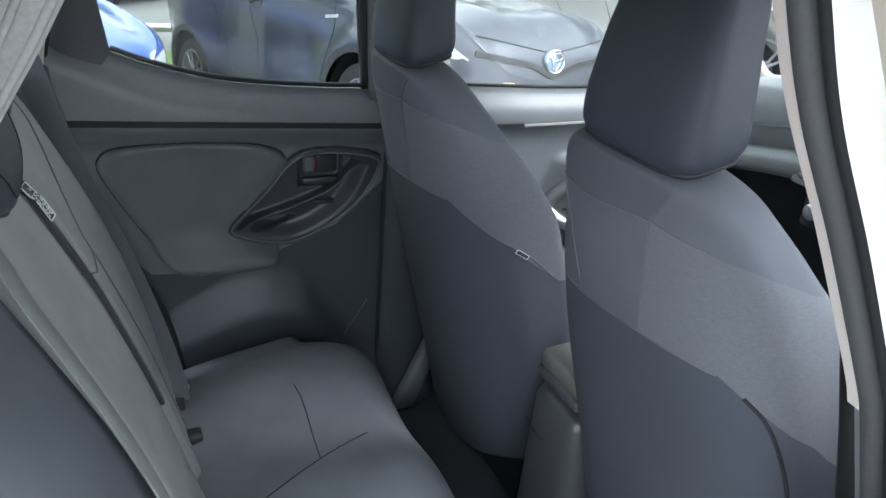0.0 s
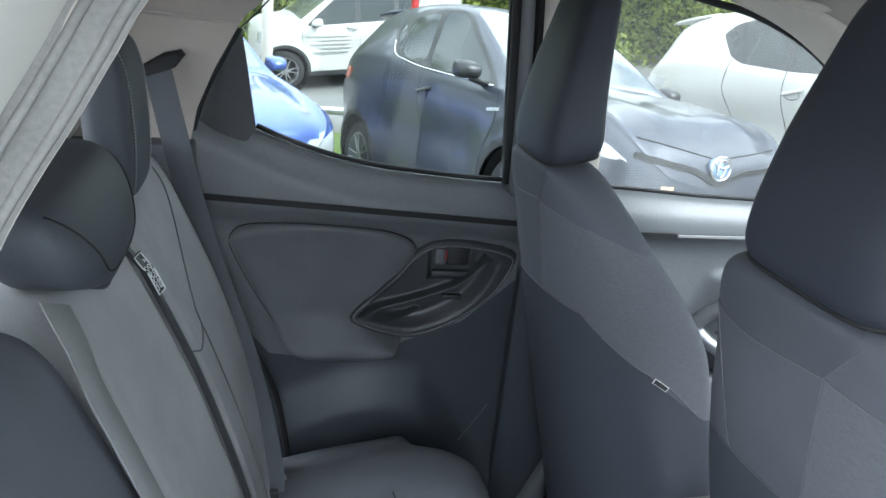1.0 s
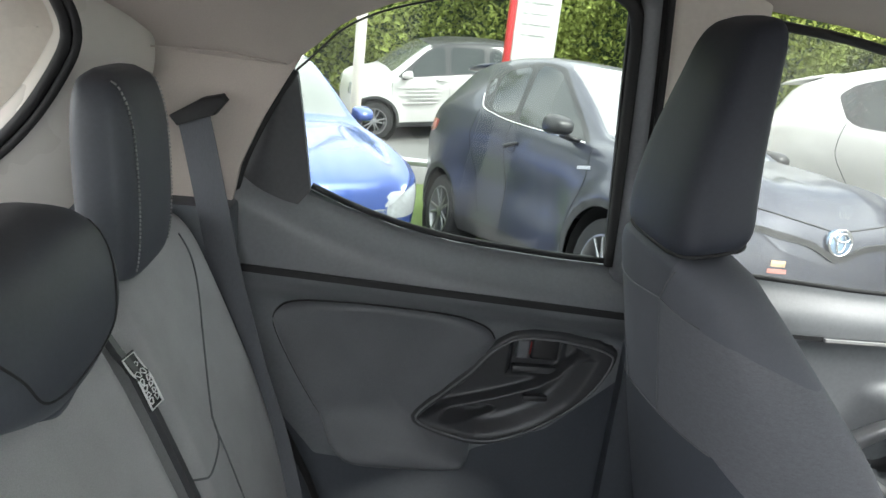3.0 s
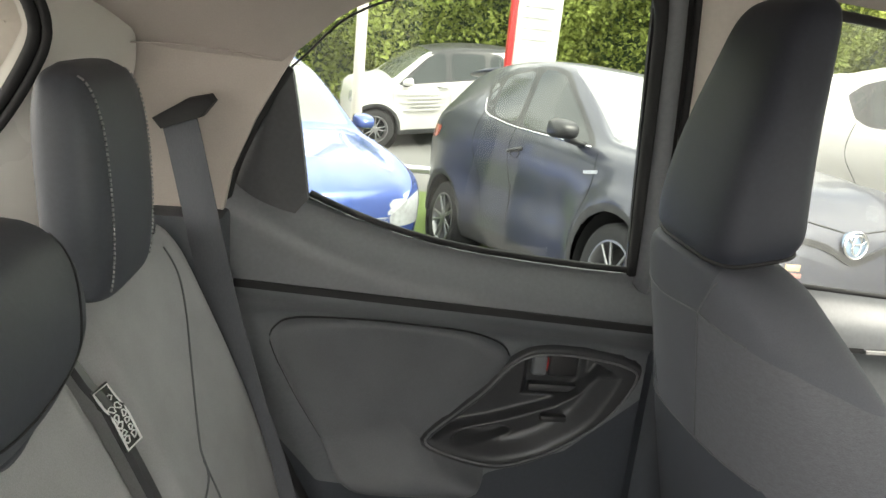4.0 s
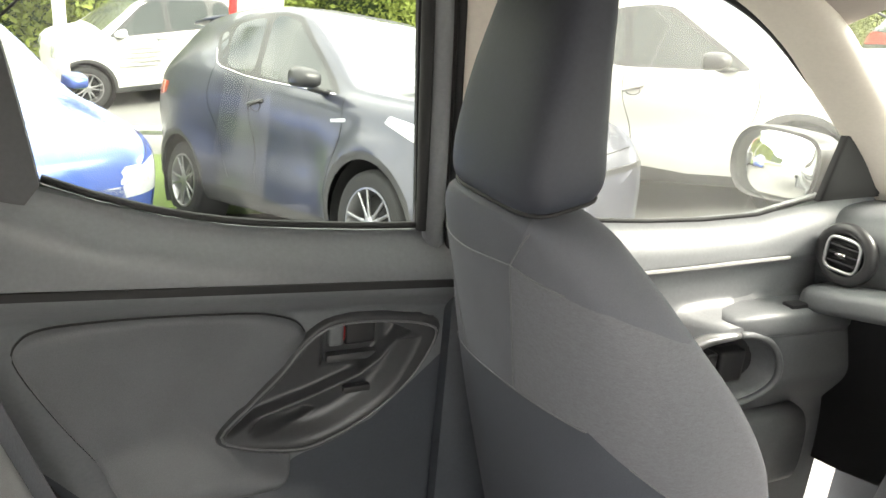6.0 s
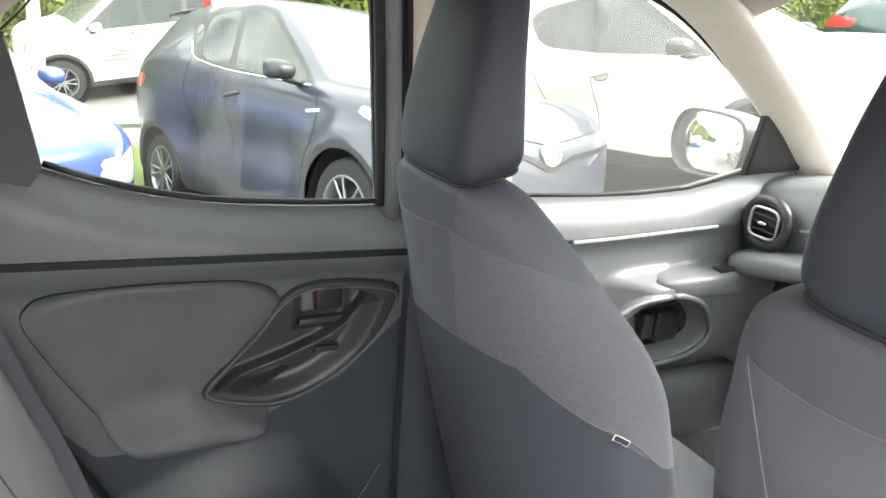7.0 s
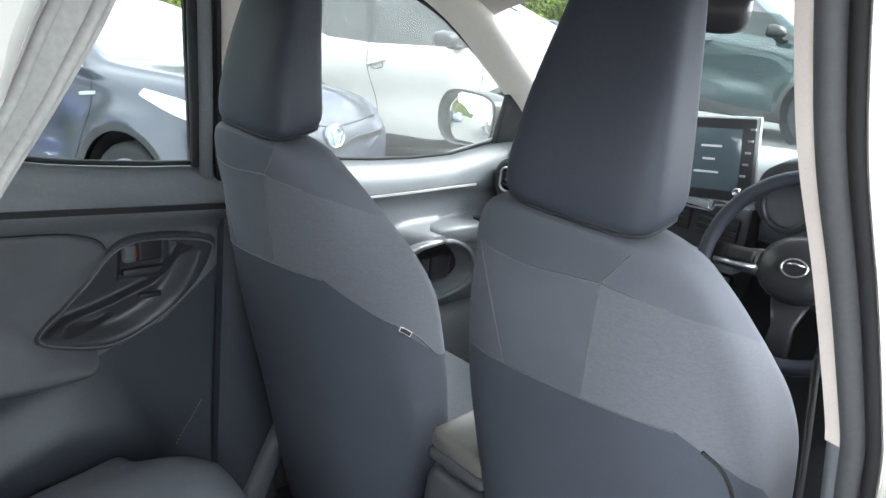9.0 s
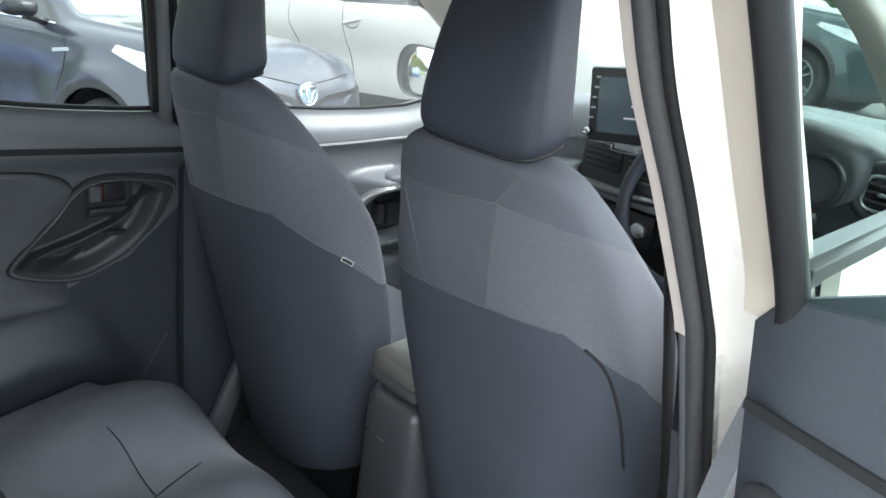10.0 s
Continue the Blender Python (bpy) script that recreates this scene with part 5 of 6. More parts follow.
fr = thing("front_door", (0.6, -0.74, 0.35), "closed white driver's door with black belt moulding", "car door")
part("outer_skin", sheet(lambda u, v: (0.14 + 1.08 * u, -0.80 + 0.05 * v ** 3, 0.40 + 0.79 * v), 12, 16, (0, 0.02, 0)), WHITE, fr, "white painted skin")
part("lining", sheet(lambda u, v: (0.09 + 1.13 * u, -0.675 - 0.04 * v ** 4, 0.25 + 0.80 * v + 0.12 * v * smooth(0.0, 0.15, u)), 12, 16, (0, -0.03, 0)), TRIM, fr)
part("belt_moulding", box((0.03, -0.755, 1.185), (1.2, -0.735, 1.205), 0.003), GLOSS, fr)
part("sill_cap", box((0.05, -0.735, 1.155), (1.2, -0.69, 1.188), 0.006), TRIM, fr)

quarter_r = thing("quarter_panel", (-1.1, -0.66, 0.3), "white rear quarter panel of the hatchback", "car body", kind="structure")
part("panel", sheet(lambda u, v: (-1.30 + 0.42 * u, -0.70 + 0.12 * v ** 3, 0.25 + 1.20 * v), 10, 14, (0, 0.03, 0)), WHITE, quarter_r)
part("inner_lining", sheet(lambda u, v: (-1.28 + 0.50 * u, -0.60 + 0.08 * v ** 3, 0.25 + 1.15 * v), 10, 14, (0, -0.02, 0)), TRIM, quarter_r)

# right rear aperture: C pillar side with seal
rc = thing("c_pillar_right", (-0.95, -0.68, 0.3), "white painted rear pillar with grey rubber door seal", "pillar", kind="structure")
INNER = [(-0.42, -0.42, 1.525), (-0.50, -0.42, 1.502), (-0.548, -0.42, 1.478), (-0.582, -0.425, 1.454), (-0.605, -0.43, 1.416), (-0.626, -0.43, 1.380), (-0.648, -0.43, 1.345), (-0.668, -0.43, 1.31), (-0.69, -0.435, 1.262), (-0.708, -0.44, 1.22), (-0.733, -0.46, 1.13), (-0.735, -0.50, 1.0), (-0.70, -0.55, 0.80), (-0.65, -0.58, 0.58), (-0.62, -0.58, 0.36)]
OUTER = [(-0.44, -0.43, 1.56), (-0.53, -0.43, 1.535), (-0.585, -0.43, 1.50), (-0.621, -0.435, 1.455), (-0.640, -0.44, 1.422), (-0.658, -0.455, 1.388), (-0.68, -0.46, 1.352), (-0.70, -0.465, 1.318), (-0.722, -0.47, 1.27), (-0.74, -0.475, 1.228), (-0.765, -0.50, 1.135), (-0.768, -0.54, 1.0), (-0.735, -0.59, 0.80), (-0.685, -0.62, 0.58), (-0.655, -0.62, 0.36)]
ri, ro = spline(INNER, 6), spline(OUTER, 6)
lobe = [[p.lerp(q, f) + Vector((-0.006, 0.0, 0.004)) for p, q in zip(ri, ro)] for f in (0.12, 0.66)]
part("seal", tube(lobe[0], 0.0035, 12), SEAL_LIT, rc, "grey rubber door seal")
part("seal_lip", tube(lobe[1], 0.0030, 12), SEAL_LIT, rc)
part("seal_channel", sharp(loft([[p + Vector((-0.004, 0, 0.003)), p.lerp(q, 0.5) + Vector((-0.010, 0.0, 0.007)), q + Vector((-0.004, 0, 0.003)), q + Vector((-0.03, 0.0, 0.02)), p + Vector((-0.03, 0.0, 0.02))] for p, q in zip(ri, ro)]), 50), SEAL_LIT, rc)
part("painted_frame", sharp(loft([[q + Vector(d) for d in ((-0.002, 0.0, 0.002), (-0.008, -0.030, 0.006), (-0.022, -0.065, 0.014), (-0.07, -0.105, 0.04), (-0.24, -0.13, 0.09), (-0.24, 0.03, 0.09), (-0.03, 0.03, 0.02))] for q in ro]), 50), WHITE, rc, "white painted frame")
part("inner_lining", sharp(loft([[p + Vector(d) for d in ((-0.004, 0.006, 0.003), (-0.02, 0.03, 0.010), (-0.25, 0.05, 0.05), (-0.25, 0.01, 0.05), (-0.03, -0.006, 0.012))] for p in ri]), 50), HEADLINER, rc)

# ---------------------------------------------------------------- outside: the sloping car lot
# the parked cars: nose on the ground (x, y, z), heading, pitch and roll
NAVY_AT = (2.127, 3.053, -0.205, -1.275, 0.122, -0.082)
WHITE_AT = (5.07, 2.41, 0.36, -1.345, 0.168, 0.087)
BLUE_AT = (-0.618, 4.939, -0.681, -0.986, -0.089, -0.003)
FAR_AT = (-1.28, 13.1, -0.69, 3.33, -0.103, -0.046)
TEAL_AT = (8.1, 1.1, 0.50, -1.571, 0.03, 0.0)


def car_pose(at):
    x, y, z, h, pitch, roll = at
    fwd = Vector((math.cos(h) * math.cos(pitch), math.sin(h) * math.cos(pitch), math.sin(pitch)))
    lft = Vector((0, 0, 1)).cross(fwd).normalized()
    nrm = fwd.cross(lft)
    lft, nrm = lft * math.cos(roll) + nrm * math.sin(roll), nrm * math.cos(roll) - lft * math.sin(roll)
    m = Matrix((fwd, lft, nrm)).transposed().to_4x4()
    m.translation = (x, y, z)
    return m


LEVELS = [(0, 0, 0.0), (0, 16, -0.9), (14, 4, 0.7), (-10, 4, -0.3), (0, -6, 0.0), (-1.5, 8.0, -0.6), (2.5, 9.0, -0.6)]
for at in (NAVY_AT, WHITE_AT, BLUE_AT, FAR_AT, TEAL_AT):
    for wx in (-0.9, -3.5):
        for wy in (-0.78, 0.78):
            LEVELS.append(tuple(car_pose(at) @ Vector((wx, wy, 0.0))))


def gz(x, y):
    """Height of the gently uneven lot."""
    num = den = 0.0
    for a, b, h in LEVELS:
        w = 1.0 / ((x - a) ** 2 + (y - b) ** 2 + 0.06) ** 1.5
        num, den = num + w * h, den + w
    return num / den


ASPHALT = material("grey tarmac", (0.15, 0.147, 0.142), 0.9, spread=0.3, scale=30, bump=0.5, bump_scale=150, big=0.4)
GRASS = material("sunlit grass", (0.10, 0.15, 0.03), 0.9, spread=0.5, scale=14, bump=0.6, bump_scale=60, big=1.0)
LEAVES = material("bright hedge leaves", (0.18, 0.215, 0.05), 0.85, spread=0.35, scale=3, big=0.7, spec=0.2)
TYRE = material("black tyre rubber", (0.016, 0.016, 0.017), 0.8, spread=0.2, scale=40)
RIM = material("machined alloy rim", (0.30, 0.30, 0.31), 0.34, 0.8, spread=0.1)
DARKRIM = material("dark shade behind spokes", (0.012, 0.012, 0.013), 0.8)
CLAD = material("dark grey cladding", (0.045, 0.045, 0.047), 0.6, spread=0.15, scale=60)
TINT = material("dark reflective car glass", (0.030, 0.036, 0.036), 0.06, 0.0, spread=0.02, scale=3, spec=0.5)
# part of the sky's reflection is put into this base colour
SCREEN = material("windscreen glass paled for sky reflection", (0.12, 0.13, 0.12), 0.06, 0.0, spread=0.1, coat=1.0, spec=0.8)
NAVY = material("dark metallic blue-grey paint", (0.050, 0.053, 0.074), 0.36, 0.30, spread=0.1, scale=200, coat=0.55)
BLUE = material("bright blue paint", (0.06, 0.11, 0.36), 0.25, 0.3, spread=0.08, coat=1.0)
CARWHITE = material("white pearl paint", (0.54, 0.53, 0.51), 0.3, spread=0.04, scale=20, coat=0.6)
LAMP = material("clear lamp plastic", (0.62, 0.64, 0.66), 0.1, 0.3, spread=0.3, scale=25, coat=1.0)
BADGE = material("pale blue badge lacquer", (0.30, 0.42, 0.58), 0.15, 0.3, spread=0.1, coat=1.0)
TEAL = material("dark teal paint", (0.03, 0.055, 0.06), 0.25, 0.2, spread=0.1, coat=1.0)
REDLAMP = material("red lamp plastic", (0.42, 0.03, 0.03), 0.2, coat=1.0)

def ground_sheet():
    near = list(np.linspace(-12, 16, 57))
    xs = [-400, -150, -60, -25] + near + [30, 60, 150, 400]
    ys = [-400, -150, -50, -15] + list(np.linspace(-4, 20, 49)) + [30, 60, 150, 400]
    verts = [(x, y, gz(x, y)) for x in xs for y in ys]
    m = len(ys)
    faces = [(i * m + j, (i + 1) * m + j, (i + 1) * m + j + 1, i * m + j + 1) for i in range(len(xs) - 1) for j in range(m - 1)]
    return mesh_of(verts, faces)


tagged(part("ground", ground_sheet(), ASPHALT), "worn grey tarmac of the uneven car lot", "ground", kind="structure")

TEMPLATES = {}
# stations from nose to tail: place, underside, waist, half width, top, half width of the top
COUPE = [(0.0, 0.42, 0.62, 0.45, 0.66, 0.40), (-0.03, 0.30, 0.70, 0.62, 0.76, 0.55), (-0.10, 0.24, 0.80, 0.74, 0.86, 0.64), (-0.25, 0.22, 0.90, 0.83, 0.97, 0.70), (-0.50, 0.21, 0.97, 0.875, 1.04, 0.74),
         (-0.92, 0.21, 1.01, 0.895, 1.09, 0.76), (-1.15, 0.21, 1.035, 0.895, 1.12, 0.76), (-1.30, 0.21, 1.05, 0.89, 1.17, 0.75), (-1.60, 0.21, 1.08, 0.885, 1.37, 0.70), (-1.90, 0.21, 1.11, 0.885, 1.55, 0.66),
         (-2.10, 0.21, 1.13, 0.885, 1.645, 0.64), (-2.40, 0.21, 1.165, 0.885, 1.70, 0.63), (-2.80, 0.21, 1.22, 0.885, 1.72, 0.62), (-3.20, 0.22, 1.28, 0.895, 1.72, 0.60), (-3.60, 0.23, 1.30, 0.90, 1.69, 0.58),
         (-3.90, 0.26, 1.28, 0.88, 1.635, 0.56), (-4.05, 0.30, 1.23, 0.855, 1.50, 0.57), (-4.20, 0.34, 1.15, 0.81, 1.31, 0.58), (-4.30, 0.38, 1.04, 0.74, 1.10, 0.58), (-4.36, 0.46, 0.92, 0.62, 0.95, 0.50)]
HATCH = [(0.0, 0.40, 0.66, 0.42, 0.70, 0.38), (-0.03, 0.30, 0.76, 0.62, 0.82, 0.54), (-0.10, 0.23, 0.85, 0.74, 0.91, 0.62), (-0.25, 0.21, 0.92, 0.82, 0.98, 0.68), (-0.50, 0.20, 0.97, 0.865, 1.04, 0.71),
         (-0.85, 0.20, 1.0, 0.88, 1.08, 0.73), (-1.05, 0.20, 1.01, 0.88, 1.10, 0.73), (-1.20, 0.20, 1.02, 0.875, 1.16, 0.72), (-1.50, 0.20, 1.03, 0.87, 1.36, 0.68), (-1.75, 0.20, 1.04, 0.87, 1.49, 0.65),
         (-1.95, 0.20, 1.05, 0.87, 1.555, 0.63), (-2.30, 0.20, 1.06, 0.87, 1.59, 0.62), (-2.80, 0.20, 1.08, 0.875, 1.59, 0.61), (-3.30, 0.21, 1.11, 0.88, 1.55, 0.60), (-3.60, 0.24, 1.12, 0.865, 1.48, 0.58),
         (-3.80, 0.28, 1.08, 0.84, 1.30, 0.58), (-3.95, 0.34, 1.0, 0.79, 1.10, 0.60), (-4.05, 0.40, 0.92, 0.70, 0.98, 0.56), (-4.10, 0.50, 0.85, 0.60, 0.88, 0.50)]
STYLES = {
    "coupe": dict(st=COUPE, axles=(-0.92, -3.56), screen=(-1.27, -2.06), rear=(-3.96, -4.17), front=[(-1.40, 1.085), (-2.36, 1.175), (-2.46, 1.615), (-2.28, 1.60), (-2.10, 1.555)],
                  back=[(-2.44, 1.185), (-2.86, 1.25), (-3.02, 1.53), (-2.95, 1.585), (-2.56, 1.615)], small=[(-2.92, 1.27), (-3.00, 1.32), (-3.19, 1.50), (-3.08, 1.545)],
                  surround=[(-1.30, 1.06), (-1.36, 1.066), (-2.38, 1.155), (-2.90, 1.235), (-3.03, 1.29), (-3.24, 1.51), (-3.10, 1.585), (-2.56, 1.64), (-2.28, 1.63), (-2.07, 1.585)],
                  lamp=[(-0.06, 0.715), (-0.16, 0.80), (-0.45, 0.905), (-0.80, 0.965), (-0.83, 0.93), (-0.55, 0.83), (-0.20, 0.735)], tail=[(-3.72, 1.12), (-4.30, 1.18), (-4.34, 1.02), (-3.86, 1.03)],
                  gaps=[[(-1.25, 1.04), (-1.22, 0.85), (-1.32, 0.60), (-1.42, 0.42)], [(-2.41, 1.165), (-2.43, 0.90), (-2.38, 0.42)], [(-3.02, 1.27), (-3.06, 1.05), (-3.0, 0.85), (-2.92, 0.60), (-2.80, 0.42)]],
                  handles=[(-2.32, 0.975)], mirror=(-1.50, 1.155), shoulder=0.05, sill=0.36),
    "hatch": dict(st=HATCH, axles=(-0.82, -3.38), screen=(-1.17, -1.90), rear=(-3.62, -3.80), front=[(-1.38, 1.055), (-2.10, 1.085), (-2.13, 1.51), (-1.97, 1.50), (-1.80, 1.42)],
                  back=[(-2.20, 1.09), (-2.80, 1.11), (-2.84, 1.48), (-2.22, 1.51)], small=[(-2.90, 1.12), (-3.30, 1.21), (-3.12, 1.44), (-2.93, 1.47)],
                  surround=[(-1.22, 1.03), (-2.10, 1.06), (-2.85, 1.085), (-3.37, 1.19), (-3.14, 1.47), (-2.84, 1.515), (-2.0, 1.535), (-1.78, 1.44)],
                  lamp=[(0.02, 0.60), (0.02, 0.78), (-0.08, 0.85), (-0.25, 0.895), (-0.55, 0.935), (-0.74, 0.93), (-0.55, 0.79), (-0.20, 0.64)], tail=[(-3.62, 1.08), (-4.05, 1.02), (-4.06, 0.90), (-3.75, 0.92)],
                  gaps=[[(-1.16, 1.0), (-1.14, 0.8), (-1.24, 0.42)], [(-2.16, 1.07), (-2.16, 0.42)], [(-2.88, 1.10), (-2.96, 0.85), (-2.86, 0.6), (-2.72, 0.42)]],
                  handles=[(-2.02, 0.97), (-2.76, 1.0)], mirror=(-1.40, 1.10), shoulder=0.02, sill=0.36),
}


def flat_field(outline, side=1.0):
    """Positive inside an outline of (x, z) pairs, on both flanks."""
    xs, zs = [p[0] for p in outline], [p[1] for p in outline]
    x0, x1, z0, z1 = min(xs) - 0.12, max(xs) + 0.12, min(zs) - 0.12, max(zs) + 0.12
    edges = [(ax, az, bx - ax, bz - az) for (ax, az), (bx, bz) in zip(outline, outline[1:] + outline[:1])]

    def field(p):
        x, z = p.x, p.z
        if x < x0 or x > x1 or z < z0 or z > z1 or abs(p.y) < 0.38:
            return -0.12
        best, inside = 1e9, False
        for ax, az, ex, ez in edges:
            dx, dz = x - ax, z - az
            t = min(1.0, max(0.0, (dx * ex + dz * ez) / (ex * ex + ez * ez)))
            best = min(best, (dx - t * ex) ** 2 + (dz - t * ez) ** 2)
            if (az > z) != (az + ez > z) and dx < ex * dz / ez:
                inside = not inside
        return math.sqrt(best) if inside else -math.sqrt(best)
    return field


def car_mesh(style, tall, stub):
    """The skin of a parked car, nose at x = 0, before it is cut into its panels."""
    S = STYLES[style]
    front, back = S["axles"]
    dense = spline([(x, zb, zs) for x, zb, zs, *_ in S["st"]], 5)
    dense2 = spline([(w, zr, wr) for *_, w, zr, wr in S["st"]], 5)
    R = 0.335
    rings = []
    for (x, zb, zs), (w, zr, wr) in zip(dense, dense2):
        if x > front:
            x = front + (x - front) * (1 - stub)
        crown = min(0.02, 0.4 * (zr - zs))
        ctrl = [(0.0, zb), (0.80 * w, zb), (0.925 * w, zb + 0.025), (0.965 * w, zb + 0.25 * (zs - zb)), (0.985 * w, zb + 0.45 * (zs - zb)), (w, zb + 0.70 * (zs - zb)), (0.985 * w, zb + 0.90 * (zs - zb)), (0.95 * w, zs),
                (0.95 * w + (wr - 0.95 * w) * 0.55, zs + (zr - zs) * 0.5), (wr + 0.015, zs + (zr - zs) * 0.84), (wr - 0.06, zr - crown), (0.5 * wr, zr + 0.2 * crown), (0.0, zr + 0.5 * crown)]
        half = []
        for q in spline([(0, y, z) for y, z in ctrl], 3):
            y, z = q.y, q.z
            if y > 0.5 * w and z < zs + 0.02:
                flank = smooth(0.62 * w, 0.9 * w, y)
                for ax in (front, back):
                    r = math.hypot(x - ax, z - R)
                    y += flank * (0.03 + 0.7 * S["shoulder"]) * math.exp(-((r - 0.42) / 0.085) ** 2) * smooth(0.1, 0.35, z)
                between = smooth(front - 0.35, front - 0.75, x) * smooth(back + 0.3, back + 0.7, x)
                y -= flank * S["shoulder"] * between * math.exp(-((z - 0.62 - 0.10 * (x - front) / (back - front)) / 0.17) ** 2)
                y += flank * S["shoulder"] * 0.8 * math.exp(-((x - back - 0.05) / 0.5) ** 2 - ((z - 0.98) / 0.16) ** 2)
            if front - 0.35 < x and z > zs - 0.03:
                z += 0.03 * math.exp(-((y - 0.36 - 0.16 * (-x)) / 0.08) ** 2) * smooth(-0.05, -0.3, x) * smooth(front - 0.35, front - 0.1, x)
            half.append(Vector((x, y, z * tall)))
        rings.append(half + [Vector((p.x, -p.y, p.z)) for p in reversed(half[1:-1])])
    return loft(rings)


def parked_car(label, style, paint, at, tall=1.0, stub=0.0, badge=False, roof=None, trim=None, bright_strip=False, tail=None):
    """A parked car: at is where the middle of its nose meets the ground, then heading, pitch and roll in radians."""
    S = STYLES[style]
    car = thing("parked_car", (0, 0, 0), label, "car", "parked cars")
    front, back = S["axles"]
    R = 0.335
    skin = car_mesh(style, tall, stub)
    trim = trim or CLAD
    scaled = lambda outline: flat_field([(x, z * tall) for x, z in outline])
    top_w = [(x, wr) for x, *_, wr in reversed(S["st"])]
    s0, s1 = S["screen"]
    r0, r1 = S["rear"]
    well = lambda p: max(0.395 - math.hypot(p.x - ax, p.z - R) for ax in S["axles"]) if abs(p.y) > 0.5 and p.z < 0.9 else -0.1
    arch = lambda p: max(min(0.445 - math.hypot(p.x - ax, p.z - R), 1.0) for ax in S["axles"]) if abs(p.y) > 0.6 else -0.1
    sill = lambda p: (min(S["sill"] - 0.10 * smooth(-2.6, -1.3, p.x) - p.z, front - 0.3 - p.x, p.x - back - 0.3) if abs(p.y) > 0.3 else -0.1)
    lip = lambda p: 0.30 - p.z
    glass = lambda p: min(s0 - p.x, p.x - s1, interp(p.x, top_w) - 0.035 - abs(p.y), p.z - 1.0 * tall)
    hatch = lambda p: min(r0 - p.x, p.x - r1, interp(p.x, top_w) - 0.06 - abs(p.y), p.z - 1.0)
    roofing = (lambda p: p.z - 1.50 * tall) if roof else (lambda p: -1.0)
    names = [(None, None, ""), ("wheel_arch", trim, "dark plastic arch cladding"), ("sill_cladding", trim, "dark plastic sill cladding"), ("bumper_lip", trim, ""), ("front_side_glass", TINT, "tinted side glass"), ("rear_side_glass", TINT, "tinted side glass"),
             ("quarter_glass", TINT, ""), ("window_surround", GLOSS, "black window surround"), ("headlight", LAMP, "clear headlight"), ("tail_light", tail or REDLAMP, "clear tail light" if tail else "dull red tail light"), ("windscreen", SCREEN, "sky-reflecting windscreen"), ("rear_window", TINT, ""), ("roof_panel", roof or paint, "")]
    fields = [well, arch, sill, lip, scaled(S["front"]), scaled(S["back"]), scaled(S["small"]), scaled(S["surround"]), scaled(S["lamp"]), scaled(S["tail"]), glass, hatch, roofing]
    cut = pieces(skin, *fields)
    for (nm, mt, lb), me in zip(names, cut):
        if nm and len(me.polygons):
            part(nm, me, mt, car, lb)
    body = part("body", cut[-1], paint, car)
    for s in (1, -1):
        way = Vector((0, -s, 0))
        for line in S["gaps"]:
            got = ride(skin, spline([(x, s * 1.2, z * tall) for x, z in line], 6), way, 0.0)
            part("door_gap", tube(got, 0.0035, 5), BLACK, car)
        for hx, hz in S["handles"]:
            got = ride(skin, [(hx - 0.10 + 0.02 * k, s * 1.2, hz * tall + 0.003 * k) for k in range(11)], way, 0.02)
            if len(got) > 3:
                part("door_handle", tube([got[0] - Vector((0, s * 0.025, 0))] + got[1:-1] + [got[-1] - Vector((0, s * 0.025, 0))], 0.014, 8), GLOSS if bright_strip else paint, car)
                cup = ride(skin, [(hx + 0.07 * math.cos(t), s * 1.2, hz * tall - 0.01 + 0.035 * math.sin(t)) for t in np.linspace(0, 2 * math.pi, 17)[:-1]], way, 0.001)
                part("handle_recess", tube(cup, 0.004, 5, True, up=way), BLACK, car)
        mx, mz = S["mirror"]
        mz *= tall
        at_y = s * 0.985
        part("wing_mirror", loft([ring((mx + d, at_y, mz + e), (0, 1, 0), (0.1, 0, 1), a, b, 3.2, 24) for d, e, a, b in ((0.10, -0.012, 0.045, 0.022), (0.075, -0.008, 0.075, 0.046), (0.03, 0, 0.092, 0.060), (-0.04, 0.005, 0.096, 0.066), (-0.06, 0.005, 0.088, 0.060), (-0.05, 0.005, 0.082, 0.054))]), GLOSS if style == "coupe" else paint, car, "door mirror")
        part("mirror_glass", loft([ring((mx + d, at_y, mz + 0.005), (0, 1, 0), (0.1, 0, 1), 0.082, 0.054, 3.2, 24) for d in (-0.052, -0.054)]), TINT, car)
        part("mirror_stalk", loft([ring((mx + 0.02, s * y, mz - 0.075 + e), (1, 0, 0), (0, 0, 1), a, 0.018, 2.6, 16) for y, e, a in ((0.80, -0.01, 0.07), (0.88, 0.0, 0.055), (0.95, 0.015, 0.05))]), GLOSS, car)
        if bright_strip:
            line = [(x, s * 1.2, z * tall) for x, z in [(-1.36, 1.066), (-2.38, 1.155), (-2.84, 1.225), (-2.95, 1.25), (-3.03, 1.29), (-3.12, 1.385)]]
            part("window_strip", tube(ride(skin, spline(line, 8), way, 0.003), 0.008, 6), CHROME, car, "bright window strip")
            got = ride(skin, [(-1.26 + 0.016 * k, s * 1.2, 0.945 + 0.001 * k) for k in range(-5, 6)], way, 0.003)
            part("fender_badge", ribbon(got, (0, 0, 1), 0.022, 0.004), STRIP, car, "small bright fender badge")
    if style == "coupe":
        part("roof_spoiler", loft([ring((x, 0, z), (0, 1, 0), (0, 0, 1), w, h, 5.0, 40) for x, z, w, h in ((-3.62, 1.69 * tall, 0.50, 0.02), (-3.82, 1.675 * tall, 0.545, 0.025), (-4.02, 1.655 * tall, 0.56, 0.022), (-4.10, 1.645 * tall, 0.54, 0.01))]), paint, car, "roof spoiler")
    rearward = Vector((-1, 0, 0))
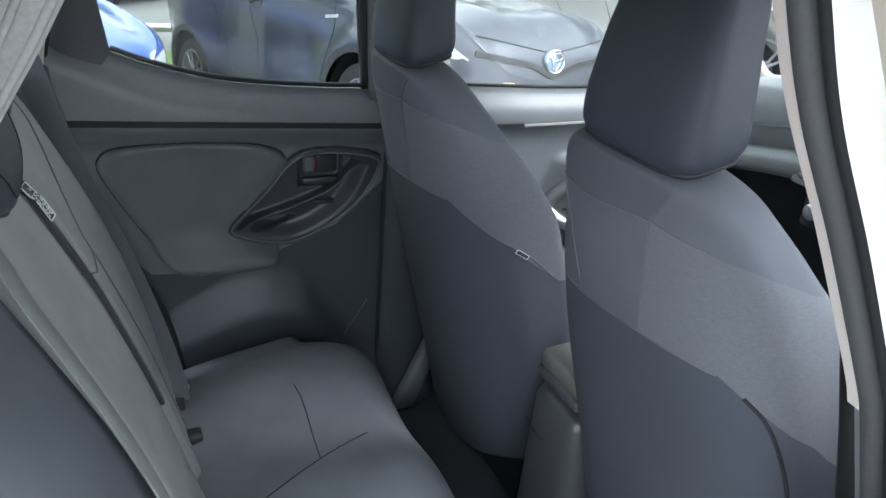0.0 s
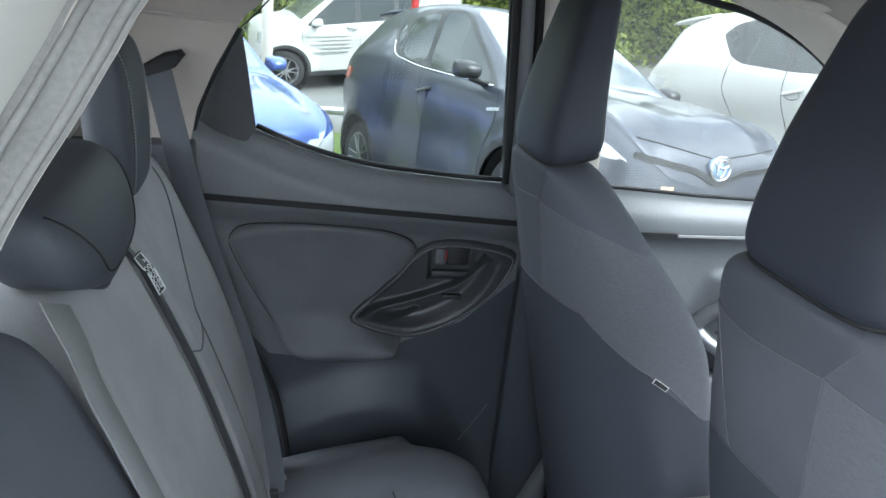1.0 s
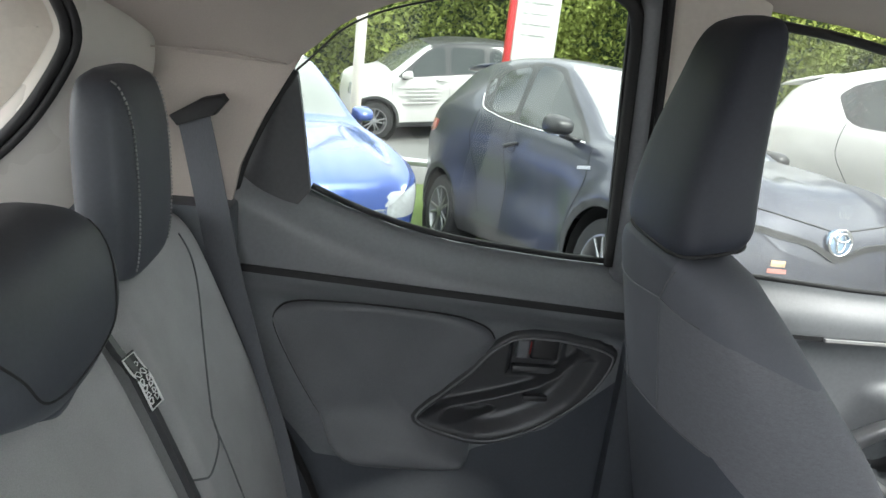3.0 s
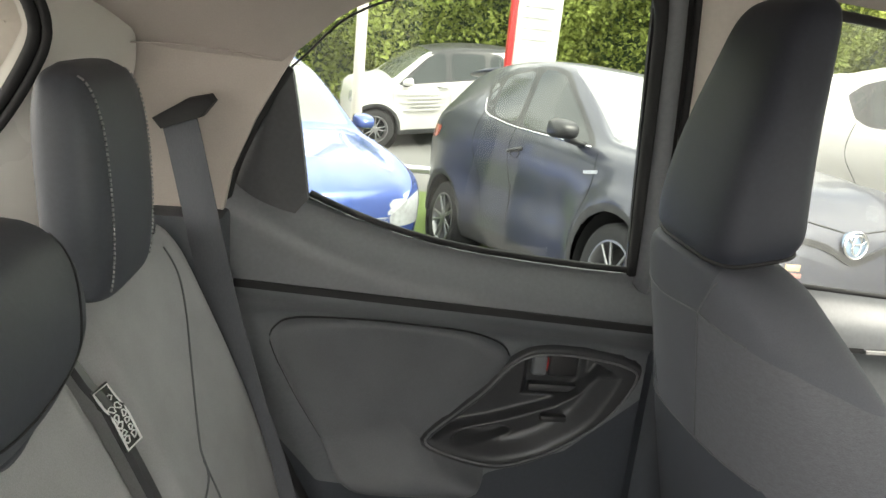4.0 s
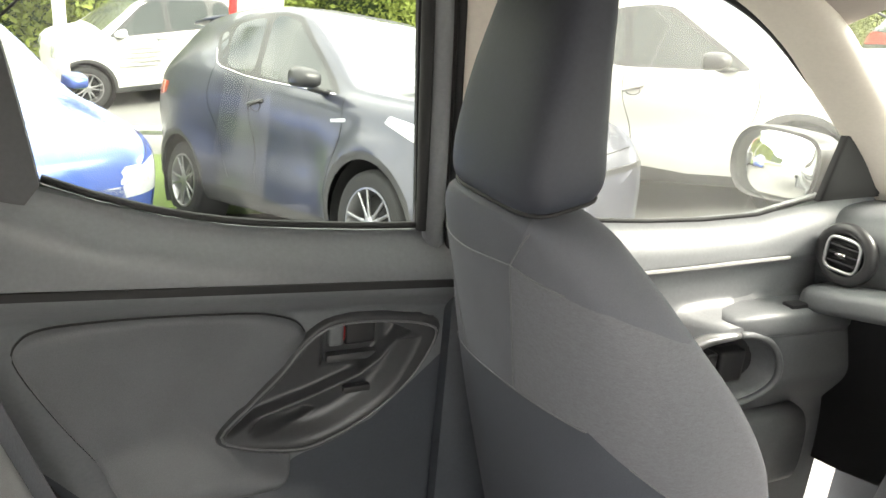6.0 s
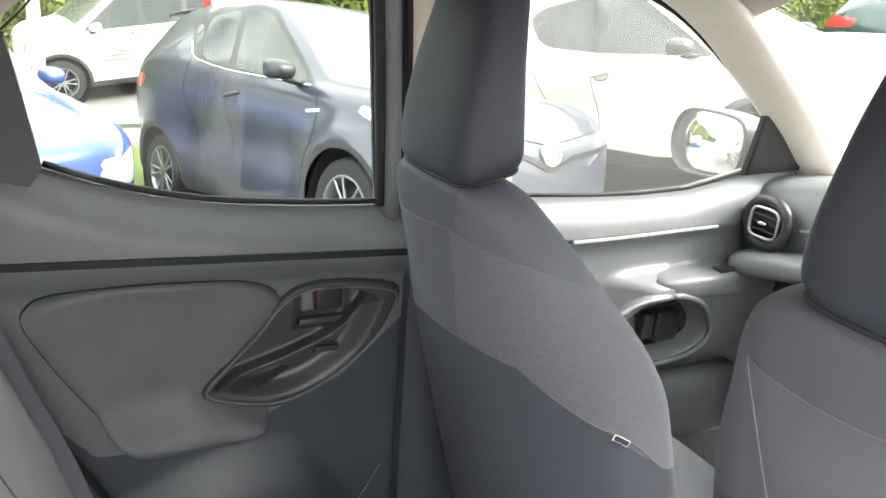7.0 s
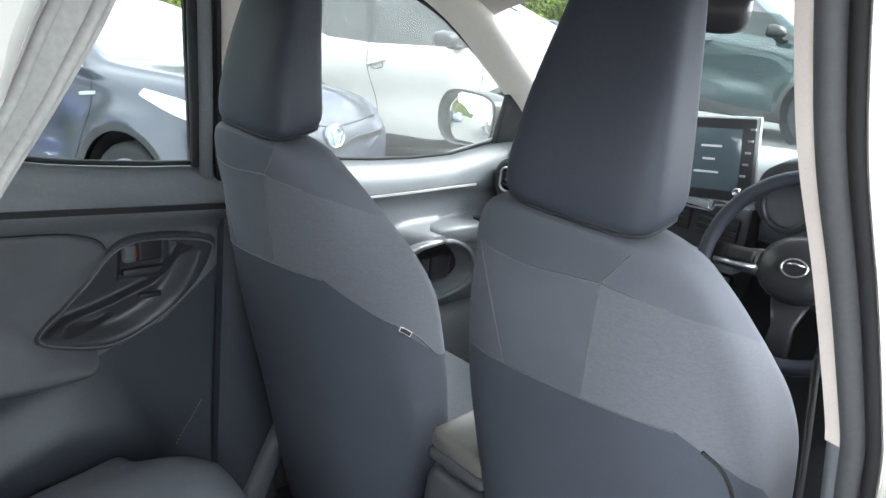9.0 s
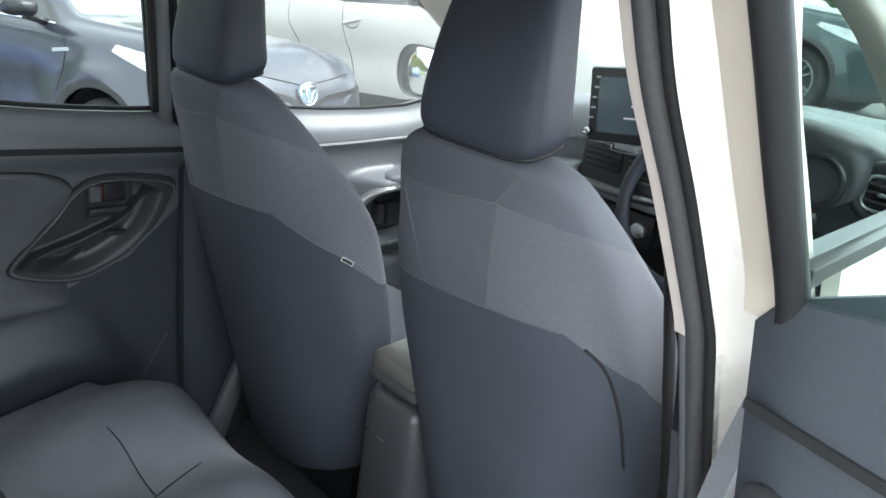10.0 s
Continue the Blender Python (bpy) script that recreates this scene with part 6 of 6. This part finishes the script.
    for y0, z0, z1 in ((0.62, 0.33, 0.345), (0.55, 0.40, 0.41)):
        line = ride(skin, [(1.0, y0 * k / 10, z0 + (z1 - z0) * abs(k) / 10) for k in range(-10, 11)], rearward, 0.004)
        part("intake_slot", ribbon(line, (0, 0, 1), 0.035, 0.012), trim, car, "dark lower intake slot")
    if badge:
        bar = ride(skin, spline([(1.0, s * y, z + 0.055) for s, y, z in ((1, 0.66, 0.735), (1, 0.44, 0.70), (1, 0.24, 0.675), (1, 0.13, 0.64), (1, 0.0, 0.60), (-1, 0.13, 0.64), (-1, 0.24, 0.675), (-1, 0.44, 0.70), (-1, 0.66, 0.735))], 6), rearward, 0.006)
        part("upper_grille", ribbon(bar, (0, 0, 1), 0.036, 0.014), GLOSS, car, "slim black grille bar")
        bonnet = ride(skin, [(1.0, 0.068 * k, 0.80 + 0.010 * abs(k)) for k in range(-9, 10)], rearward, 0.001)
        part("bonnet_gap", tube(bonnet, 0.005, 5), BLACK, car)
        c = ride(skin, [(1.0, 0.0, 0.75)], rearward, 0.0)[0] + Vector((0.02, 0, 0))
        oval = lambda r, d: [c + Vector((d, r * 0.085 * math.cos(t), r * 0.072 * math.sin(t))) for t in np.linspace(0, 2 * math.pi, 33)[:-1]]
        part("badge", tube(oval(1.0, 0), 0.008, 8, True, up=(1, 0, 0)), CHROME, car, "oval chrome badge")
        part("badge_field", loft([oval(1.0, -0.04), oval(0.96, -0.003), oval(0.5, 0.0)]), BADGE, car, "pale blue badge field")
        part("badge_ring", tube([c + Vector((0.005, 0.032 * math.cos(t), 0.052 * math.sin(t))) for t in np.linspace(0, 2 * math.pi, 25)[:-1]], 0.006, 6, True, up=(1, 0, 0)), CHROME, car)
        part("badge_bar", tube([c + Vector((0.005, 0.058 * math.cos(t), 0.030 + 0.024 * math.sin(t))) for t in np.linspace(0, 2 * math.pi, 25)[:-1]], 0.006, 6, True, up=(1, 0, 0)), CHROME, car)
        for nm, mt, z, h, w in (("sticker", material("faded red sticker", (0.50, 0.20, 0.17), 0.5), 0.565, 0.024, 0.065), ("sticker_top", material("orange sticker", (0.58, 0.40, 0.24), 0.5), 0.605, 0.034, 0.05)):
            got = ride(skin, [(1.0, -0.42 + w * k / 4, z) for k in range(-4, 5)], rearward, 0.003)
            part(nm, ribbon(got, (0, 0, 1), h, 0.002), mt, car)
    if "tyre" not in TEMPLATES:
        prof = [(0.225, -0.10), (0.30, -0.11), (0.325, -0.095), (0.335, -0.05), (0.335, 0.05), (0.325, 0.095), (0.30, 0.11), (0.225, 0.10)]
        TEMPLATES["tyre"] = sharp(loft([[Vector((r * math.cos(t), y, r * math.sin(t))) for r, y in prof] for t in np.linspace(0, 2 * math.pi, 41)], caps=False), 50)
        TEMPLATES["rim"] = sharp(loft([[Vector((r * math.cos(t), y, r * math.sin(t))) for r, y in ((0.226, 0.08), (0.228, 0.106), (0.216, 0.107), (0.205, 0.09), (0.20, -0.05), (0.226, -0.06))] for t in np.linspace(0, 2 * math.pi, 41)], caps=False), 40)
        TEMPLATES["spoke"] = sharp(loft([ring((0, y, r), (1, 0, 0), (0, 1, 0), w, 0.010, 3, 12) for r, y, w in ((0.02, 0.085, 0.024), (0.07, 0.088, 0.013), (0.14, 0.092, 0.009), (0.212, 0.096, 0.011))]), 40)
        TEMPLATES["hub"] = sharp(loft([[Vector((r * math.cos(t), y, r * math.sin(t))) for t in np.linspace(0, 2 * math.pi, 25)[:-1]] for y, r in ((0.05, 0.06), (0.09, 0.055), (0.10, 0.04), (0.102, 0.02))]), 40)
        TEMPLATES["back"] = loft([[Vector((r * math.cos(t), y, r * math.sin(t))) for t in np.linspace(0, 2 * math.pi, 25)[:-1]] for y, r in ((-0.03, 0.2), (-0.02, 0.2))])
        TEMPLATES["liner"] = sharp(loft([[Vector((r * math.cos(t), y, r * math.sin(t))) for t in np.linspace(0, 2 * math.pi, 33)[:-1]] for y, r in ((0.10, 0.41), (0.02, 0.41), (-0.14, 0.41), (-0.15, 0.40), (-0.15, 0.02))], caps=False), 40)
    for x, s in ((front, 1), (front, -1), (back, 1), (back, -1)):
        wt = part("wheel", TEMPLATES["tyre"], TYRE, car, "black tyre on a bright multi-spoke alloy rim")
        wt.matrix_basis = Matrix.Translation((x, s * 0.775, R)) @ Matrix.Diagonal((1, s, 1, 1))
        lin = part("arch_liner", TEMPLATES["liner"], BLACK, car)
        lin.matrix_basis = wt.matrix_basis.copy()
        # the back is a near-black disc for the shade behind the spokes
        for nm, mt in (("rim", RIM), ("hub", RIM), ("back", DARKRIM)):
            part(nm if nm != "back" else "wheel_shade", TEMPLATES[nm], mt, wt)
        for q in range(10):
            sp = part("spoke", TEMPLATES["spoke"], RIM, wt)
            sp.matrix_basis = Matrix.Rotation(2 * math.pi * (q + 0.16 * (1 if q % 2 else -1)) / 10, 4, "Y")
    part("underbody", box((back - 0.5, -0.60, 0.17), (front + 0.5, 0.60, 0.40), 0.02), BLACK, car)
    car.matrix_basis = car_pose(at)
    return car


parked_car("dark metallic blue-grey crossover with pale-lit bonnet and oval badge", "coupe", NAVY, NAVY_AT, tall=1.035, badge=True, bright_strip=True)
parked_car("white crossover coupe with dark glass parked beside the dark one", "coupe", CARWHITE, WHITE_AT, tail=LAMP)
parked_car("dark teal crossover parked across, beyond the windscreen", "coupe", TEAL, TEAL_AT, tall=0.95)
parked_car("bright blue hatchback with sky-lit bonnet, parked", "hatch", BLUE, BLUE_AT, trim=BLUE)
far_white = parked_car("white crossover with black roof and dark arches beyond the rail", "hatch", CARWHITE, FAR_AT, tall=1.02, stub=0.55, roof=GLOSS)

PRINT = material("faded grey door print", (0.48, 0.475, 0.46), 0.6)
for k in range(5):
    bar = part("door_print", box((-1.95 - 0.05 * (k % 2), 0.855, 0.88 - 0.065 * k), (-1.22 - (0.0, 0.16, 0.05, 0.24, 0.11)[k], 0.885, 0.905 - 0.065 * k), 0.002), PRINT, far_white)
    bar.matrix_parent_inverse = Matrix()

# grass verge, rail, sign, pole and hedge beyond
tagged(part("verge", sheet(lambda u, v: (-14 + 40 * u, 6.3 + 2.0 * v, gz(-14 + 40 * u, 6.3 + 2.0 * v) + 0.05 + 0.03 * math.sin(40 * u)), 60, 6, (0, 0, -0.1)), GRASS), "strip of bright mown grass", "grass verge", kind="structure")
rail = thing("barrier_rail", (0, 7.0, 0), "grey metal barrier rail along the grass verge", "barrier")
part("beam", tube([(x, 8.5, gz(x, 8.5) + 0.30) for x in np.linspace(-12, 14, 30)], 0.05, 8), SILVER, rail)
for x in np.arange(-11.5, 14, 2.0):
    part("post", box((x - 0.04, 8.51, gz(x, 8.5) - 0.1), (x + 0.04, 8.60, gz(x, 8.5) + 0.30), 0.005), SILVER, rail)
pole = thing("lamp_post", (-0.62, 9.0, 0), "pale grey steel lamp post", "lamp post")
part("shaft", tube([(-0.62, 9.0, -0.9), (-0.62, 9.0, 0.6), (-0.63, 9.0, 3.0), (-0.64, 9.0, 6.0)], [0.075, 0.068, 0.062, 0.05], 12), PILLAR, pole)
part("base", tube([(-0.62, 9.0, -0.9), (-0.62, 9.0, -0.2)], 0.095, 12), PILLAR, pole)
part("lantern", box((-1.0, 8.9, 5.95), (-0.5, 9.1, 6.05), 0.03), SILVER, pole)
SIGN_INK = material("faded grey sign print", (0.30, 0.30, 0.29), 0.6)
sign = thing("totem_sign", (1.3, 8.3, 0), "tall white totem sign with a red edge and grey print", "sign")
sz = gz(1.3, 8.3)
part("panel", box((1.12, 8.28, sz), (1.63, 8.40, 2.75), 0.008), CARWHITE, sign)
part("red_edge", box((1.05, 8.27, sz), (1.117, 8.41, 2.75), 0.008), RED, sign, "red edge band")
for k in range(4):
    for q, w in ((0, 0.05), (1, 0.20 + 0.05 * (k % 2))):
        part("print_bar", box((1.20 + 0.09 * q, 8.274, 1.40 + 0.12 * k), (1.20 + 0.09 * q + w, 8.2795, 1.415 + 0.12 * k), 0), SIGN_INK, sign)
part("emblem_shape", tube([(1.29 + 0.045 * math.cos(t), 8.276, 1.93 + 0.033 * math.sin(t)) for t in np.linspace(0, 2 * math.pi, 25)[:-1]], 0.006, 6, True, up=(0, 1, 0)), CLAD, sign)


def foliage(name, label, x0, x1, y0, depth, height, count, seed, base):
    rnd = random.Random(seed)
    verts, faces = [], []
    for _ in range(count):
        x = rnd.uniform(x0, x1)
        h = height(x)
        z = base(x) + h * rnd.random() ** 0.8
        bulge = 0.5 + 0.5 * math.sin(x * 1.7 + 2.0 * math.sin(z * 1.3))
        y = y0 + depth * (0.15 + 0.5 * (1 - bulge)) + depth * rnd.random() * 0.5 + 0.4 * z / max(h, 0.1)
        c = Vector((x, y, z + 0.15 * math.sin(9 * x)))
        s = rnd.uniform(0.045, 0.115)
        d = Vector((rnd.gauss(0, 1), rnd.gauss(0, 1) - 0.6, rnd.gauss(0, 1) + 0.5)).normalized()
        u = d.orthogonal().normalized()
        u = Matrix.Rotation(rnd.uniform(0, 6.28), 3, d) @ u
        v = d.cross(u)
        k = len(verts)
        verts += [c - u * s, c + v * s * 0.5 + d * s * 0.15, c + u * s, c - v * s * 0.5 + d * s * 0.15]
        faces.append((k, k + 1, k + 2, k + 3))
    me = bpy.data.meshes.new("leaves")
    me.from_pydata(verts, [], faces)
    return tagged(part(name, me, LEAVES), label, "hedge", kind="stuff")


foliage("hedge", "tall bright green hedge and trees behind the lot", -16, 30, 17.0, 4.0, lambda x: 7.0 + 1.5 * math.sin(0.9 * x) + math.sin(2.3 * x), 130000, 3, lambda x: gz(x, 17) - 0.3)
# a dark sheet stands in for the shade deep in the hedge
tagged(part("backdrop", sheet(lambda u, v: (-40 + 110 * u, 22.5, -6 + 13 * v + 0.8 * math.sin(30 * u) * v), 60, 4, (0, 0.3, 0)), material("hedge shade colour", (0.03, 0.05, 0.012), 0.95, spread=0.5, scale=3)), "dark sheet for the shade inside the hedge", "backdrop", kind="structure")
